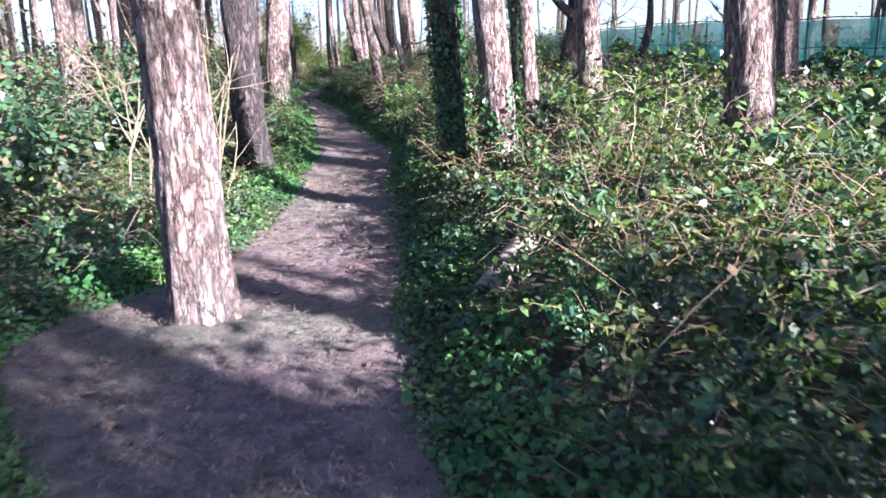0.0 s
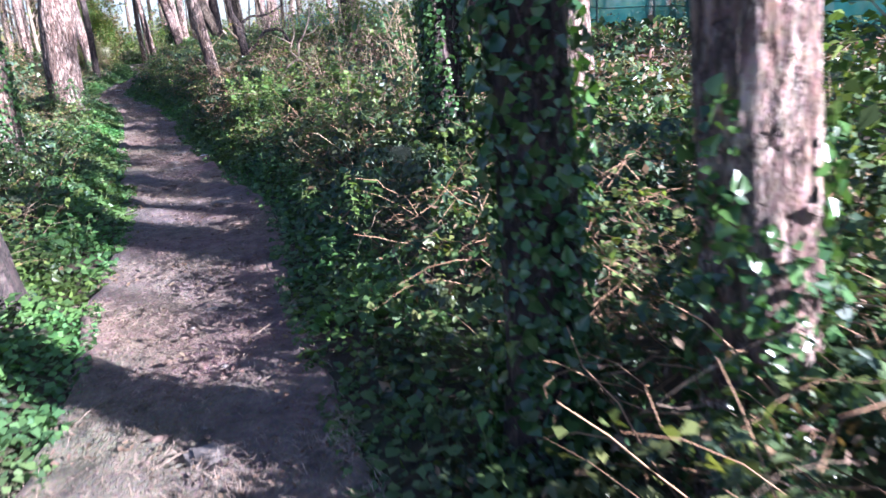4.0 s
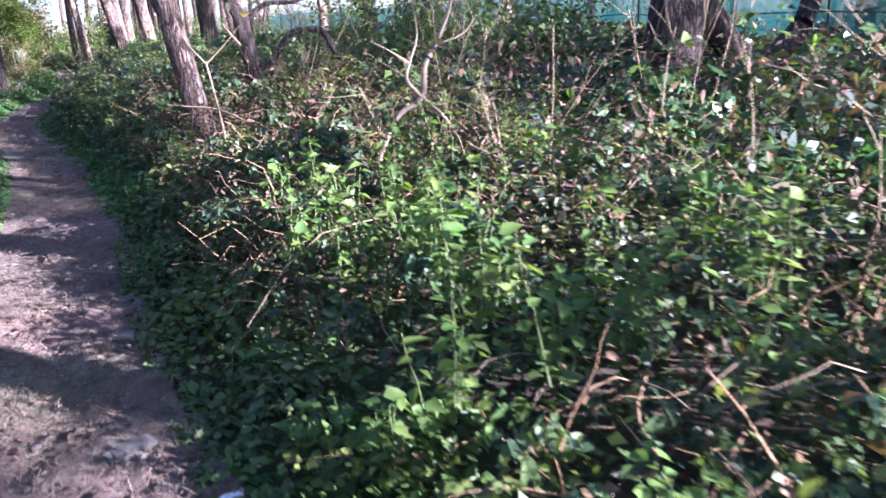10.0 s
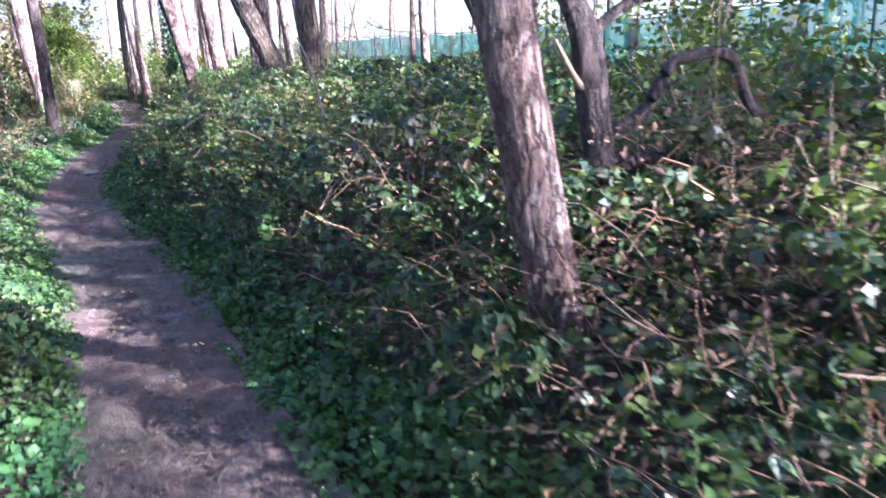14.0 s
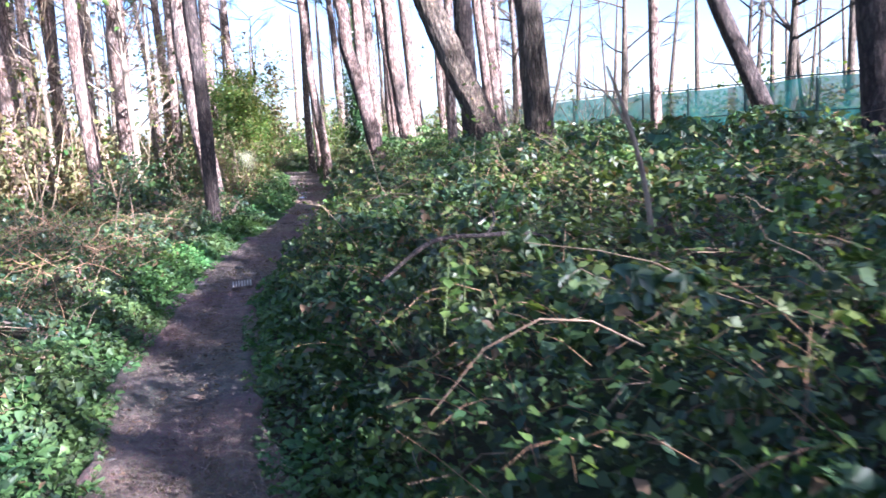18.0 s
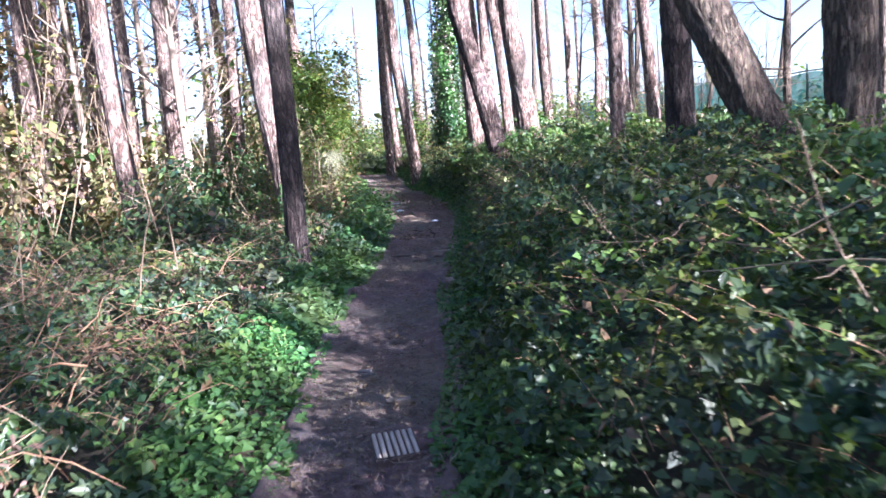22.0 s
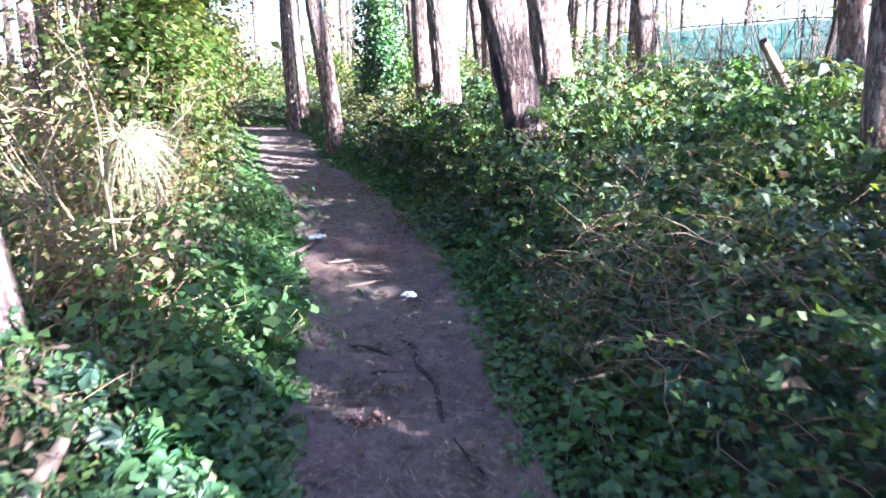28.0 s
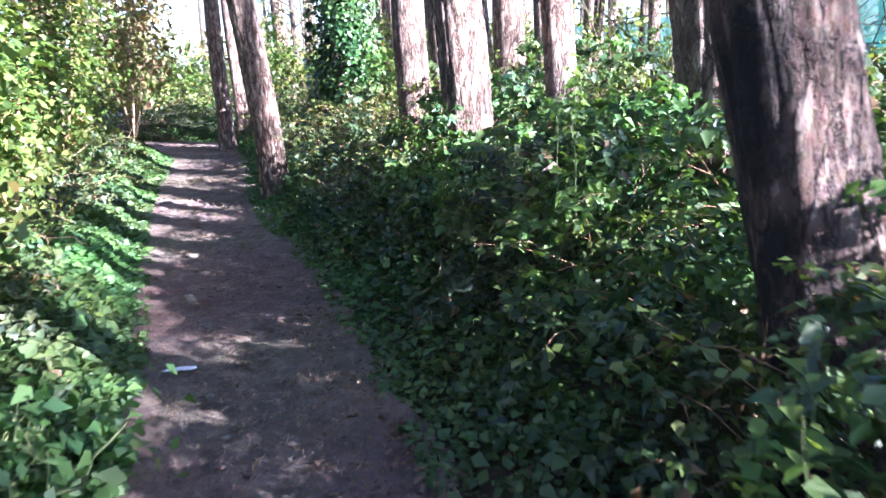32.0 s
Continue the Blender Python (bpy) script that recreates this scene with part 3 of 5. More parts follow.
def shrub(x, y, height, width, count, seed, leaf=0.055, leaves_of=None, stem_of=None, label="leafy green shrub beside the path", base=0.15, stems=7):
    """Stems that fan out from one root, and leaves in clumps along them."""
    r = np.random.default_rng(seed)
    z0 = float(ground_z(x, y))
    t = thing("shrub", x, y, z0, label, "shrub", "shrubs of the wood")
    cl = []
    for k in range(stems):
        az, top = r.uniform(0, 6.28), height * r.uniform(0.55, 1.0)
        reach = width * 0.5 * r.uniform(0.2, 1.0)
        u = np.linspace(0, 1, 8)[:, None]
        p = np.array([x, y, z0 - 0.05]) + np.array([math.cos(az) * reach, math.sin(az) * reach, 0]) * u**0.8 + np.array([0, 0, top]) * u + r.normal(0, 0.04, (8, 3)) * u
        st = child("stem", *tube(p, 0.022 * (1.1 - u[:, 0]), 5), stem_of or TWIG, t)
        out = []
        for j in range(9):
            i = r.integers(2, 8)
            w = r.normal(0, 1, 3) + [math.cos(az), math.sin(az), 0.5]
            w /= np.linalg.norm(w)
            q = p[i] + w * width * 0.28 * r.uniform(0.4, 1)
            out.append(tube(np.stack([p[i], (p[i] + q) / 2 + r.normal(0, 0.03, 3), q]), [0.007, 0.005, 0.003], 4))
            cl += [p[i] * (1 - a) + q * a for a in r.uniform(0.3, 1.1, 3)]
        tagged(child("twig", *joined(out), stem_of or TWIG, st), kind="stuff")
    cl = np.array(cl)
    c = cl[r.integers(0, len(cl), count)] + r.normal(0, 1, (count, 3)) * [0.17, 0.17, 0.12]
    c = c[c[:, 2] > z0 + base * r.uniform(0.5, 1.5, len(c))]
    out_way = c - np.array([x, y, z0 + height * 0.35])
    out_way /= np.linalg.norm(out_way, axis=1, keepdims=True) + 1e-6
    tagged(child("foliage", *leaves(c, out_way + [0, 0, 0.5], np.full(len(c), leaf), r, 1.6, 0.2, 0.6, True), leaves_of or SHRUB, t, "clumps of small leaves"), kind="stuff")
    return t


def bare_tree(x, y, r0, height, seed, lean=(0, 0), bark=None, label="bare leafless tree with many fine branches", depth=4):
    r = np.random.default_rng(seed)
    z0 = float(ground_z(x, y))
    t = thing("bare_tree", x, y, z0, label, "tree", "leafless trees")
    line = trunk_line(x, y, lean, height, (0, 0), r, 0.5)
    z = line[:, 2] - line[0, 2]
    child("trunk", *tube(line, r0 * (1 - 0.85 * z / height) * (1 + 0.3 * np.exp(-z / 0.3)), 12, seed, 0.06, 0.05), bark or GREY_BARK, t)
    for k in range(11):
        zz = height * r.uniform(0.2, 0.95)
        at = np.array([np.interp(zz, z, line[:, i]) for i in range(3)])
        az = r.uniform(0, 6.28)
        out = []
        w = np.array([math.cos(az), math.sin(az), r.uniform(0.2, 1.0)])
        branching(at, w / np.linalg.norm(w), height * r.uniform(0.14, 0.26), r0 * 0.3, depth - 1, r, out)
        br = child("branch", *out[0], bark or GREY_BARK, t)
        tagged(child("twig_spray", *joined(out[1:]), bark or GREY_BARK, br), kind="stuff")
    return t


def nettle(x, y, height, pairs, seed, leaf=0.055, material=None, stems=4, label="fresh green nettle clump beside the path", lift=0.0):
    """Upright stems with leaves in crossed pairs."""
    r = np.random.default_rng(seed)
    z0 = float(ground_z(x, y)) + lift
    t = thing("nettle_clump", x, y, z0, label, "herb", "fresh herbs by the path")
    cs, ns = [], []
    for k in range(stems):
        bx, by, h = x + r.normal(0, 0.07), y + r.normal(0, 0.07), height * r.uniform(0.6, 1.0)
        u = np.linspace(0, 1, 5)[:, None]
        p = np.array([bx, by, z0 - 0.02]) + np.array([r.normal(0, 0.12), r.normal(0, 0.12), 1.0]) * h * u + r.normal(0, 0.01, (5, 3)) * u
        child("stem", *tube(p, 0.0035 * (1.1 - 0.6 * u[:, 0]), 4), STALK, t)
        for j in range(pairs):
            a = (j + 0.6) / pairs
            q = p[0] + (p[-1] - p[0]) * a
            az = j * 1.57 + k
            for sgn in (1, -1):
                w = np.array([math.cos(az), math.sin(az), 0]) * sgn
                cs.append(q + w * leaf * 0.9)
                ns.append(w * 0.35 + [0, 0, 1.0])
    cs, ns = np.array(cs), np.array(ns)
    tagged(child("foliage", *leaves(cs, ns, np.full(len(cs), leaf), r, 1.5, 0.2, 0.25), material or NETTLE, t), kind="stuff")
    return t


# pines that the path passes
pine(-0.91, 4.62, 0.185, (-0.05, 0.0), near=True, label="sunlit pine standing at the edge of the footpath")
pine(-1.12, 9.95, 0.21, (-0.04, 0.0), near=True, bark=DARK_BARK, label="pine beside the footpath, its bark darkened for shade")
pine(-1.75, 15.0, 0.22, (0.02, 0.0), near=True, ivy=1.6, label="reddish pine with ivy round its foot")
pine(-1.75, 22.2, 0.33, (0.04, 0.0), near=True, ivy=0.8, label="thick reddish pine with flared foot beside the path")
pine(1.42, 6.72, 0.15, (-0.07, 0.02), near=True, ivy=1.3, label="pine wrapped in ivy among dry brambles")
pine(1.02, 7.25, 0.13, (-0.03, 0.0), bark=DARK_BARK, ivy=3.0, label="dark slim pine clothed in ivy")
pine(2.67, 10.9, 0.12, (-0.05, 0.0), label="slim sunlit pine on the bank")
pine(3.95, 7.0, 0.245, (-0.07, 0.04), near=True, label="stout pine, one side sunlit, the other dark")
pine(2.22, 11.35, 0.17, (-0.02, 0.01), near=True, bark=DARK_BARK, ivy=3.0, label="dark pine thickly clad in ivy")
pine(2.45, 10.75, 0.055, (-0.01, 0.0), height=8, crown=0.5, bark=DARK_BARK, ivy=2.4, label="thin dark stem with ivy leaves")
pine(4.05, 12.4, 0.2, (-0.05, 0.02), near=True, label="pale sunlit pine behind ivy-clad trunks")
pine(3.75, 15.3, 0.215, (-0.1, 0.04), near=True, ivy=0.8, label="pine with ivy at its foot, sunlit on one side")
pine(10.3, 17.0, 0.25, (-0.05, 0.04))
pine(1.18, 21.0, 0.11, (-0.165, 0.05), near=True, label="leaning slim pine with flaking bark beside the path")
pine(-2.05, 35.37, 0.112, (-0.02, 0.0), near=True, bark=DARK_BARK, label="straight pine with grey plated bark, darkened for shade")
pine(-2.34, 38.02, 0.18, (-0.089, 0.0), near=True, ivy=0.9, label="sunlit orange-barked pine with ivy round its foot")
pine(-4.36, 37.7, 0.135, (-0.02, 0.0), near=True, label="pale sunlit pine standing among low brush")
pine(-5.18, 43.2, 0.18, (0.03, 0.0), near=True, label="tall reddish pine in the open wood")
pine(1.22, 41.15, 0.18, (-0.21, 0.1), near=True, bark=CHARRED_BARK, label="leaning pine, blackened on one side, in brambles")
pine(2.13, 43.1, 0.225, (-0.1, 0.03), near=True)
pine(2.48, 38.75, 0.11, (-0.01, 0.0))
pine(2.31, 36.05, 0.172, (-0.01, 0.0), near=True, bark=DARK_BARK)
pine(3.67, 40.4, 0.12, (-0.05, 0.03))
pine(1.21, 44.95, 0.18, (-0.05, 0.01), near=True, label="straight pine with a sunlit flank behind brambles")
pine(2.0, 44.95, 0.126, (-0.08, 0.03))
pine(5.94, 48.3, 0.23, (-0.1, 0.05))
pine(-0.10, 48.25, 0.155, (-0.09, 0.0), near=True, label="leaning sunlit pine at the edge of the footpath")
pine(-0.68, 54.3, 0.15, (0.0, 0.0), label="slim pine at the far end of the path")
pine(-0.35, 55.4, 0.14, (-0.02, 0.0))
pine(1.23, 51.8, 0.2, (0.02, 0.0), ivy=7.0, bushy=0.42, ivy_leaf=0.07, label="pine covered in bright ivy to the top")
pine(6.25, 30.9, 0.21, (-0.07, 0.04), bark=DARK_BARK, label="dark knotty tree on top of the bank")
pine(8.36, 35.8, 0.2, (-0.345, 0.2), height=9, bark=DARK_BARK, crown=0.5, label="strongly leaning dark tree on the bank")
pine(2.72, 33.6, 0.215, (-0.385, 0.24), height=11, near=True, bark=GREY_BARK, crown=0.4, label="strongly leaning tree with rough brown bark")
pine(2.85, 33.62, 0.21, (-0.04, 0.01), near=True, bark=GREY_BARK, crown=0.4, label="upright tree with rough grey-brown bark")
pine(7.42, 39.9, 0.14, (0.0, 0.0))
# pines farther off
for x, y, r in ((1.65, 48.5, 0.2), (2.3, 49.5, 0.19), (3.0, 49.0, 0.22), (4.3, 51.0, 0.14), (5.2, 55.0, 0.2), (3.2, 58.0, 0.22), (0.9, 60.0, 0.2), (7.5, 56.0, 0.2)):
    pine(x, y, r, (-0.04, 0.0))
for x, y, r in ((-8.6, 42.5, 0.2), (-7.6, 43.0, 0.24), (-6.9, 44.5, 0.17), (-5.6, 46.0, 0.2), (-4.55, 47.6, 0.16), (-3.35, 46.6, 0.2), (-5.6, 42.2, 0.12), (-4.0, 49.0, 0.2), (-10.5, 40.5, 0.2), (-12.0, 45.0, 0.22), (-3.6, 55.0, 0.2), (-6.0, 54.0, 0.2)):
    pine(x, y, r, (0.0, 0.0))
for x, y, r in ((-5.2, 16.0, 0.2), (-4.6, 18.5, 0.22), (-3.9, 20.5, 0.17), (-6.5, 21.0, 0.2), (-8.0, 17.0, 0.2), (-5.5, 26.0, 0.2), (-7.0, 30.0, 0.2), (-9.0, 34.0, 0.2)):
    pine(x, y, r, (0.0, 0.0))


# ---- undergrowth ----
cover_right = spline([(-8, 0.7), (1, 0.62), (3, 0.54), (5, 0.62), (9, 0.64), (12.6, 0.62), (14.4, 0.5), (16.2, 0.52), (17.6, 0.7), (18.5, 0.76), (22, 0.86), (26, 0.82), (34, 0.82), (37, 0.74), (40, 0.92), (48, 0.9), (56, 0.6), (62, 0.5)])
cover_left = spline([(-8, 0.4), (6, 0.5), (10, 0.4), (18, 0.35), (26, 0.42), (32, 0.4), (38, 0.4), (60, 0.5)])


def canopy(x, y):
    """Height of the top of the brambles above the ground."""
    dr, dl = x - path_right(y), path_left(y) - x
    d = np.maximum(dr, dl)
    h = np.where(dr > dl, cover_right(y), cover_left(y))
    h = h * (1 + 0.17 * wave(x, y, 1.1) + 0.16 * wave(x, y, 2.7) + 0.12 * wave(y, x, 5.3))
    return np.maximum(h, 0.1) * (0.12 + 0.88 * smooth((d - 0.12) / 0.68))


def scatter(rng, n, y0, y1, d0, d1, side):
    y = rng.uniform(y0, y1, n)
    d = rng.uniform(d0, d1, n)
    x = path_right(y) + d if side > 0 else path_left(y) - d
    return x, y, d


def bramble_patch(y0, y1, d0, d1, side, density, size, rng, material, label, name="bramble_thicket", plain=False):
    """Leaves of three, most of them on rounded clumps with dark hollows between, the rest on the flanks."""
    n = int((y1 - y0) * (d1 - d0) * density * 0.8)
    per = 26
    m = max(n // per, 1)
    kx, ky, kd = scatter(rng, m, y0, y1, d0, d1, side)
    kr = size * 3.6 * rng.uniform(0.6, 1.4, m)
    ktop = canopy(kx, ky) * rng.uniform(0.55, 1.05, m)
    kz = ground_z(kx, ky) + np.maximum(ktop - kr * 0.5, 0.04)
    i = rng.integers(0, m, n)
    way = rng.normal(0, 1, (n, 3))
    way[:, 2] = np.abs(way[:, 2]) * 0.9 - 0.15
    way /= np.linalg.norm(way, axis=1, keepdims=True)
    c = np.stack([kx[i], ky[i], kz[i]], 1) + way * (kr[i] * rng.uniform(0.75, 1.15, n))[:, None] * [1.15, 1.15, 0.75]
    q = int(n * 0.3)
    x, y, d = scatter(rng, q, y0, y1, d0, d1, side)
    low = np.stack([x, y, ground_z(x, y) + canopy(x, y) * rng.uniform(0.15, 0.75, q)], 1)
    c = np.concatenate([c, low])
    way = np.concatenate([way, np.tile([[0, 0, 0.8]], (q, 1))])
    cc = c + rng.normal(0, size * 0.4, c.shape)
    cc[:, 2] = np.maximum(cc[:, 2], ground_z(cc[:, 0], cc[:, 1]) + 0.01)
    inside = (cc[:, 0] > path_left(cc[:, 1]) - 0.02) & (cc[:, 0] < path_right(cc[:, 1]) + 0.02)
    inside |= (cc[:, 0] - 0.95) ** 2 + (cc[:, 1] - 4.45) ** 2 < 0.13  # open round the broken log
    nn = way + [0, 0, 0.35]
    cc, nn = cc[~inside], nn[~inside]
    v, f = threes(cc, nn, size, rng, 1.65, 0.2, 0.5, plain)
    ob = mesh_object(name, v, f, material, shade=False)
    tagged(ob, label, "bramble", "brambles beside the path", "stuff")
    # darker leaves low in the thicket, hiding the ground
    q = int(n * 1.7)
    x, y, d = scatter(rng, q, y0, y1, d0, d1, side)
    keep = (x - 0.95) ** 2 + (y - 4.45) ** 2 > 0.13
    x, y = x[keep], y[keep]
    c = np.stack([x, y, ground_z(x, y) + canopy(x, y) * rng.uniform(0.05, 0.7, len(x))], 1)
    v, f = leaves(c, np.tile([[0, 0, 0.8]], (len(c), 1)), np.full(len(c), size * 1.1), rng, 1.5, 0.24, 0.6, True)
    tagged(mesh_object("bramble_understory", v, f, material, shade=False), "shaded lower bramble leaves near the ground", "bramble", "brambles beside the path", "stuff")
    return ob


def bramble_shoots(y0, y1, d0, d1, side, count, rng, leaf=0.028):
    """Arching young canes that stand above the thicket, with leaves of three along them."""
    x, y, d = scatter(rng, count, y0, y1, d0, d1, side)
    canes, cs, ns = [], [], []
    for i in range(count):
        z = float(ground_z(x[i], y[i])) + float(canopy(x[i], y[i])) * rng.uniform(0.35, 0.85)
        az, ln = rng.uniform(0, 6.28), rng.uniform(0.2, 0.5)
        u = np.linspace(0, 1, 4)[:, None]
        out = np.array([math.cos(az), math.sin(az), 0])
        p = np.array([x[i], y[i], z]) + out * ln * u + np.array([0, 0, 1]) * ln * (rng.uniform(0.5, 1.1) * u - rng.uniform(0.2, 0.8) * u**2)
        canes.append(tube(p, 0.0022 * (1.1 - 0.7 * u[:, 0]), 3))
        for j in (0.9, 1.5, 2.0, 2.5, 3.0):
            s = np.cross(out, [0, 0, 1]) * (1 if j in (0.9, 2.0, 3.0) else -1) * leaf * 1.2
            at = p[int(j)] + (p[min(int(j) + 1, 3)] - p[int(j)]) * (j % 1)
            for k in (0.0, 0.7, -0.7):
                cs.append(at + s + out * leaf * k)
                ns.append([0, 0, 1.0])
    cs, ns = np.array(cs), np.array(ns)
    tagged(mesh_object("bramble_canes", *joined(canes), RUST_STEM), "thin arching bramble canes above the thicket", "canes", "bramble canes", "stuff")
    tagged(mesh_object("cane_leaves", *leaves(cs + rng.normal(0, 0.008, cs.shape), ns, np.full(len(cs), leaf), rng, 1.5, 0.22, 0.6, True), SHOOT, shade=False), "fresh bramble leaves on arching canes", "leaves", "bramble canes", "stuff")


def stem_patch(y0, y1, d0, d1, side, count, rng, name="dry_stems", thick=0.004, length=(0.5, 1.4), lift=0.25, material=None, label="tangle of dry arching bramble stems"):
    x, y, d = scatter(rng, count, y0, y1, d0, d1, side)
    z = ground_z(x, y) + canopy(x, y) * rng.uniform(0.3, 0.95, count)
    pieces = []
    for i in range(count):
        az, ln = rng.uniform(0, 6.28), rng.uniform(*length)
        u = np.linspace(0, 1, 5)[:, None]
        up = rng.uniform(0.0, 1.0) * lift * 2
        p = np.array([x[i], y[i], z[i]]) + np.array([math.cos(az), math.sin(az), up]) * ln * u - np.array([0, 0, 1]) * (u**2) * ln * rng.uniform(0.0, up + 0.15) + rng.normal(0, 0.016, (5, 3))
        if not (path_left(p[-1, 1]) - 0.1 < p[-1, 0] < path_right(p[-1, 1]) + 0.1):
            pieces.append(tube(p, thick * rng.uniform(0.6, 1.6) * (1.1 - 0.7 * u[:, 0]), 3))
    ob = mesh_object(name, *joined(pieces), material or TWIG)
    return tagged(ob, label, "stems", "dry stems", "stuff")


def dead_leaves(y0, y1, d0, d1, side, n, rng, size=0.04, label="withered tawny leaves and grass among brambles"):
    x, y, d = scatter(rng, n, y0, y1, d0, d1, side)
    c = np.stack([x, y, ground_z(x, y) + canopy(x, y) * rng.uniform(0.35, 1.12, n)], 1)
    v, f = leaves(c, np.tile([[0.0, 0, 0.6]], (n, 1)), np.full(n, size), rng, 2.4, 0.2, 1.0)
    return tagged(mesh_object("withered_leaves", v, f, DRY_LEAF, shade=False), label, "dead leaves", "withered leaves", "stuff")


def herb_strip(y0, y1, side, n, rng):
    y = rng.uniform(y0, y1, n)
    d = rng.uniform(0, 1, n) ** 1.1 * 0.66 - 0.07
    x = path_right(y) + d if side > 0 else path_left(y) - d
    keep = rng.uniform(0, 1, n) < (0.92 + 0.45 * wave(x, y, 2.6)) * np.where((side > 0) & (y < 9), 0.75, 1.0)
    x, y, d = x[keep], y[keep], d[keep]
    h = (0.02 + 0.17 * smooth(d / 0.35)) * rng.uniform(0.2, 1, len(x)) * (1 + 0.5 * wave(x, y, 2.0))
    c = np.stack([x, y, ground_z(x, y) + h], 1)
    v, f = leaves(c, np.tile([[0.0, 0, 1]], (len(x), 1)), np.where((y > 33) & (side < 0), 0.060, 0.04), rng, 1.2, 0.16, 0.45, y0 < 16)
    return tagged(mesh_object("herb_edge", v, f, HERB, shade=False), "low fresh green herbs edging the footpath", "herbs", "herbs along the path", "stuff")


rng = np.random.default_rng(5)
for side, where in ((1, "on the bank"), (-1, "beside the path")):
    k = 1.0 if side > 0 else 0.75
    for y0 in range(-1, 56, 6):
        dense = k if y0 < 46 else 0.4
        bramble_patch(y0, y0 + 6, 0.22, 1.2, side, (370 if y0 < 17 else 400) * dense, 0.029 if y0 < 17 else 0.033, rng, BRAMBLE, "dense dark green bramble thicket " + where)
        bramble_patch(y0, y0 + 6, 1.2, 3.0, side, (270 if y0 < 17 else 300) * dense, 0.034 if y0 < 17 else 0.036, rng, BRAMBLE, "tangled bramble thicket " + where, plain=True)
        bramble_patch(y0, y0 + 6, 3.0, 7.0, side, 90 * dense, 0.055, rng, BRAMBLE, "sunlit bramble thicket " + where + " under pines", plain=True)
        stem_patch(y0, y0 + 6, 0.35, 3.5, side, 210 if y0 < 20 or side < 0 else 110 if y0 < 35 else 40, rng, thick=0.0024, length=(0.15, 0.6), lift=0.6)
        herb_strip(y0, y0 + 6, side, 6600 if y0 > 16 else 5600, rng)
        bramble_shoots(y0, y0 + 6, 0.5, 3.4, side, (360 if y0 < 20 else 620) if side > 0 else 230, rng)
    bramble_patch(-8, -1, 0.3, 7.0, side, 60, 0.07, rng, BRAMBLE, "bramble thicket behind the start of the path", plain=True)
    for d0, d1, dens in ((7, 17, 14), (16, 23, 4.5), (21, 32, 2), (28, 44, 1)):
        bramble_patch(-6 - d0, 60 + d0, d0, d1, side, dens, 0.12 if d0 < 12 else 0.17 if d0 < 20 else 0.24, rng, BRAMBLE, "far bramble cover under the trees", plain=True)


# thickets of dry, pinkish-brown stems
for y0, y1, d0, d1, k in ((5.5, 9.5, 0.6, 2.2, 420), (3.0, 6.0, 0.8, 2.8, 180), (11.5, 15, 0.5, 2.2, 260), (16.5, 23.0, 0.4, 2.6, 800), (37.5, 40.5, 0.3, 1.2, 40)):
    stem_patch(y0, y1, d0, d1, 1, k, rng, "dead_bramble_stems", 0.0026, (0.15, 0.5), 0.7, RUST_STEM, "brown dead bramble stems heaped beside the path")
for y0, y1, d0, d1, k in ((24, 33, 0.5, 2.4, 420), (36.5, 40.5, 0.5, 1.6, 120), (1.5, 8, 0.4, 2.4, 120)):
    stem_patch(y0, y1, d0, d1, -1, k, rng, "dead_bramble_stems", 0.0026, (0.15, 0.5), 0.8, RUST_STEM, "tawny dead stems among brambles")

for y0, y1, d0, d1, sd, k in ((5.5, 9.5, 0.6, 2.4, 1, 900), (16.0, 23.0, 0.5, 3.0, 1, 7500), (24, 35, 0.6, 3.2, -1, 6500), (36, 41, 0.6, 2.0, -1, 4000), (37, 40.5, 0.3, 1.3, 1, 200), (11, 15, 0.6, 2.6, 1, 700), (1, 9, 0.5, 3.0, -1, 700)):
    dead_leaves(y0, y1, d0, d1, sd, k, rng, 0.017)
dead_leaves(11, 26, 3.0, 9.0, 1, 9000, rng, 0.032, "withered golden-tan leaves over the sunlit brambles")

stem_patch(37.0, 38.7, 0.25, 0.8, 1, 240, rng, "dead_grass", 0.0022, (0.3, 0.75), 0.35, TWIG, "heap of bleached dead grass against the brambles")
for x, y, h, k in ((-2.15, 39.4, 1.5, 801), (-2.4, 40.3, 1.9, 802), (-2.1, 41.0, 1.6, 803), (-2.6, 38.4, 1.3, 804), (-3.1, 40.0, 2.2, 805)):
    sapling(x, y, h, 3, k, PALE_STEM, spread=0.5, radius=0.013, label="sunlit dead bush of pale crooked twigs")
for y0, y1, d0, d1, sd, k in ((1.0, 6.5, 0.6, 2.6, 1, 46), (7, 14, 0.6, 2.6, 1, 26), (16, 23, 0.6, 2.6, 1, 40), (23, 36, 0.5, 2.6, 1, 30), (27, 36, 0.6, 2.6, -1, 30)):
    stem_patch(y0, y1, d0, d1, sd, k, rng, "long_canes", 0.0036, (0.7, 1.4), 0.45, PALE_STEM, "long pale arching canes over the brambles")
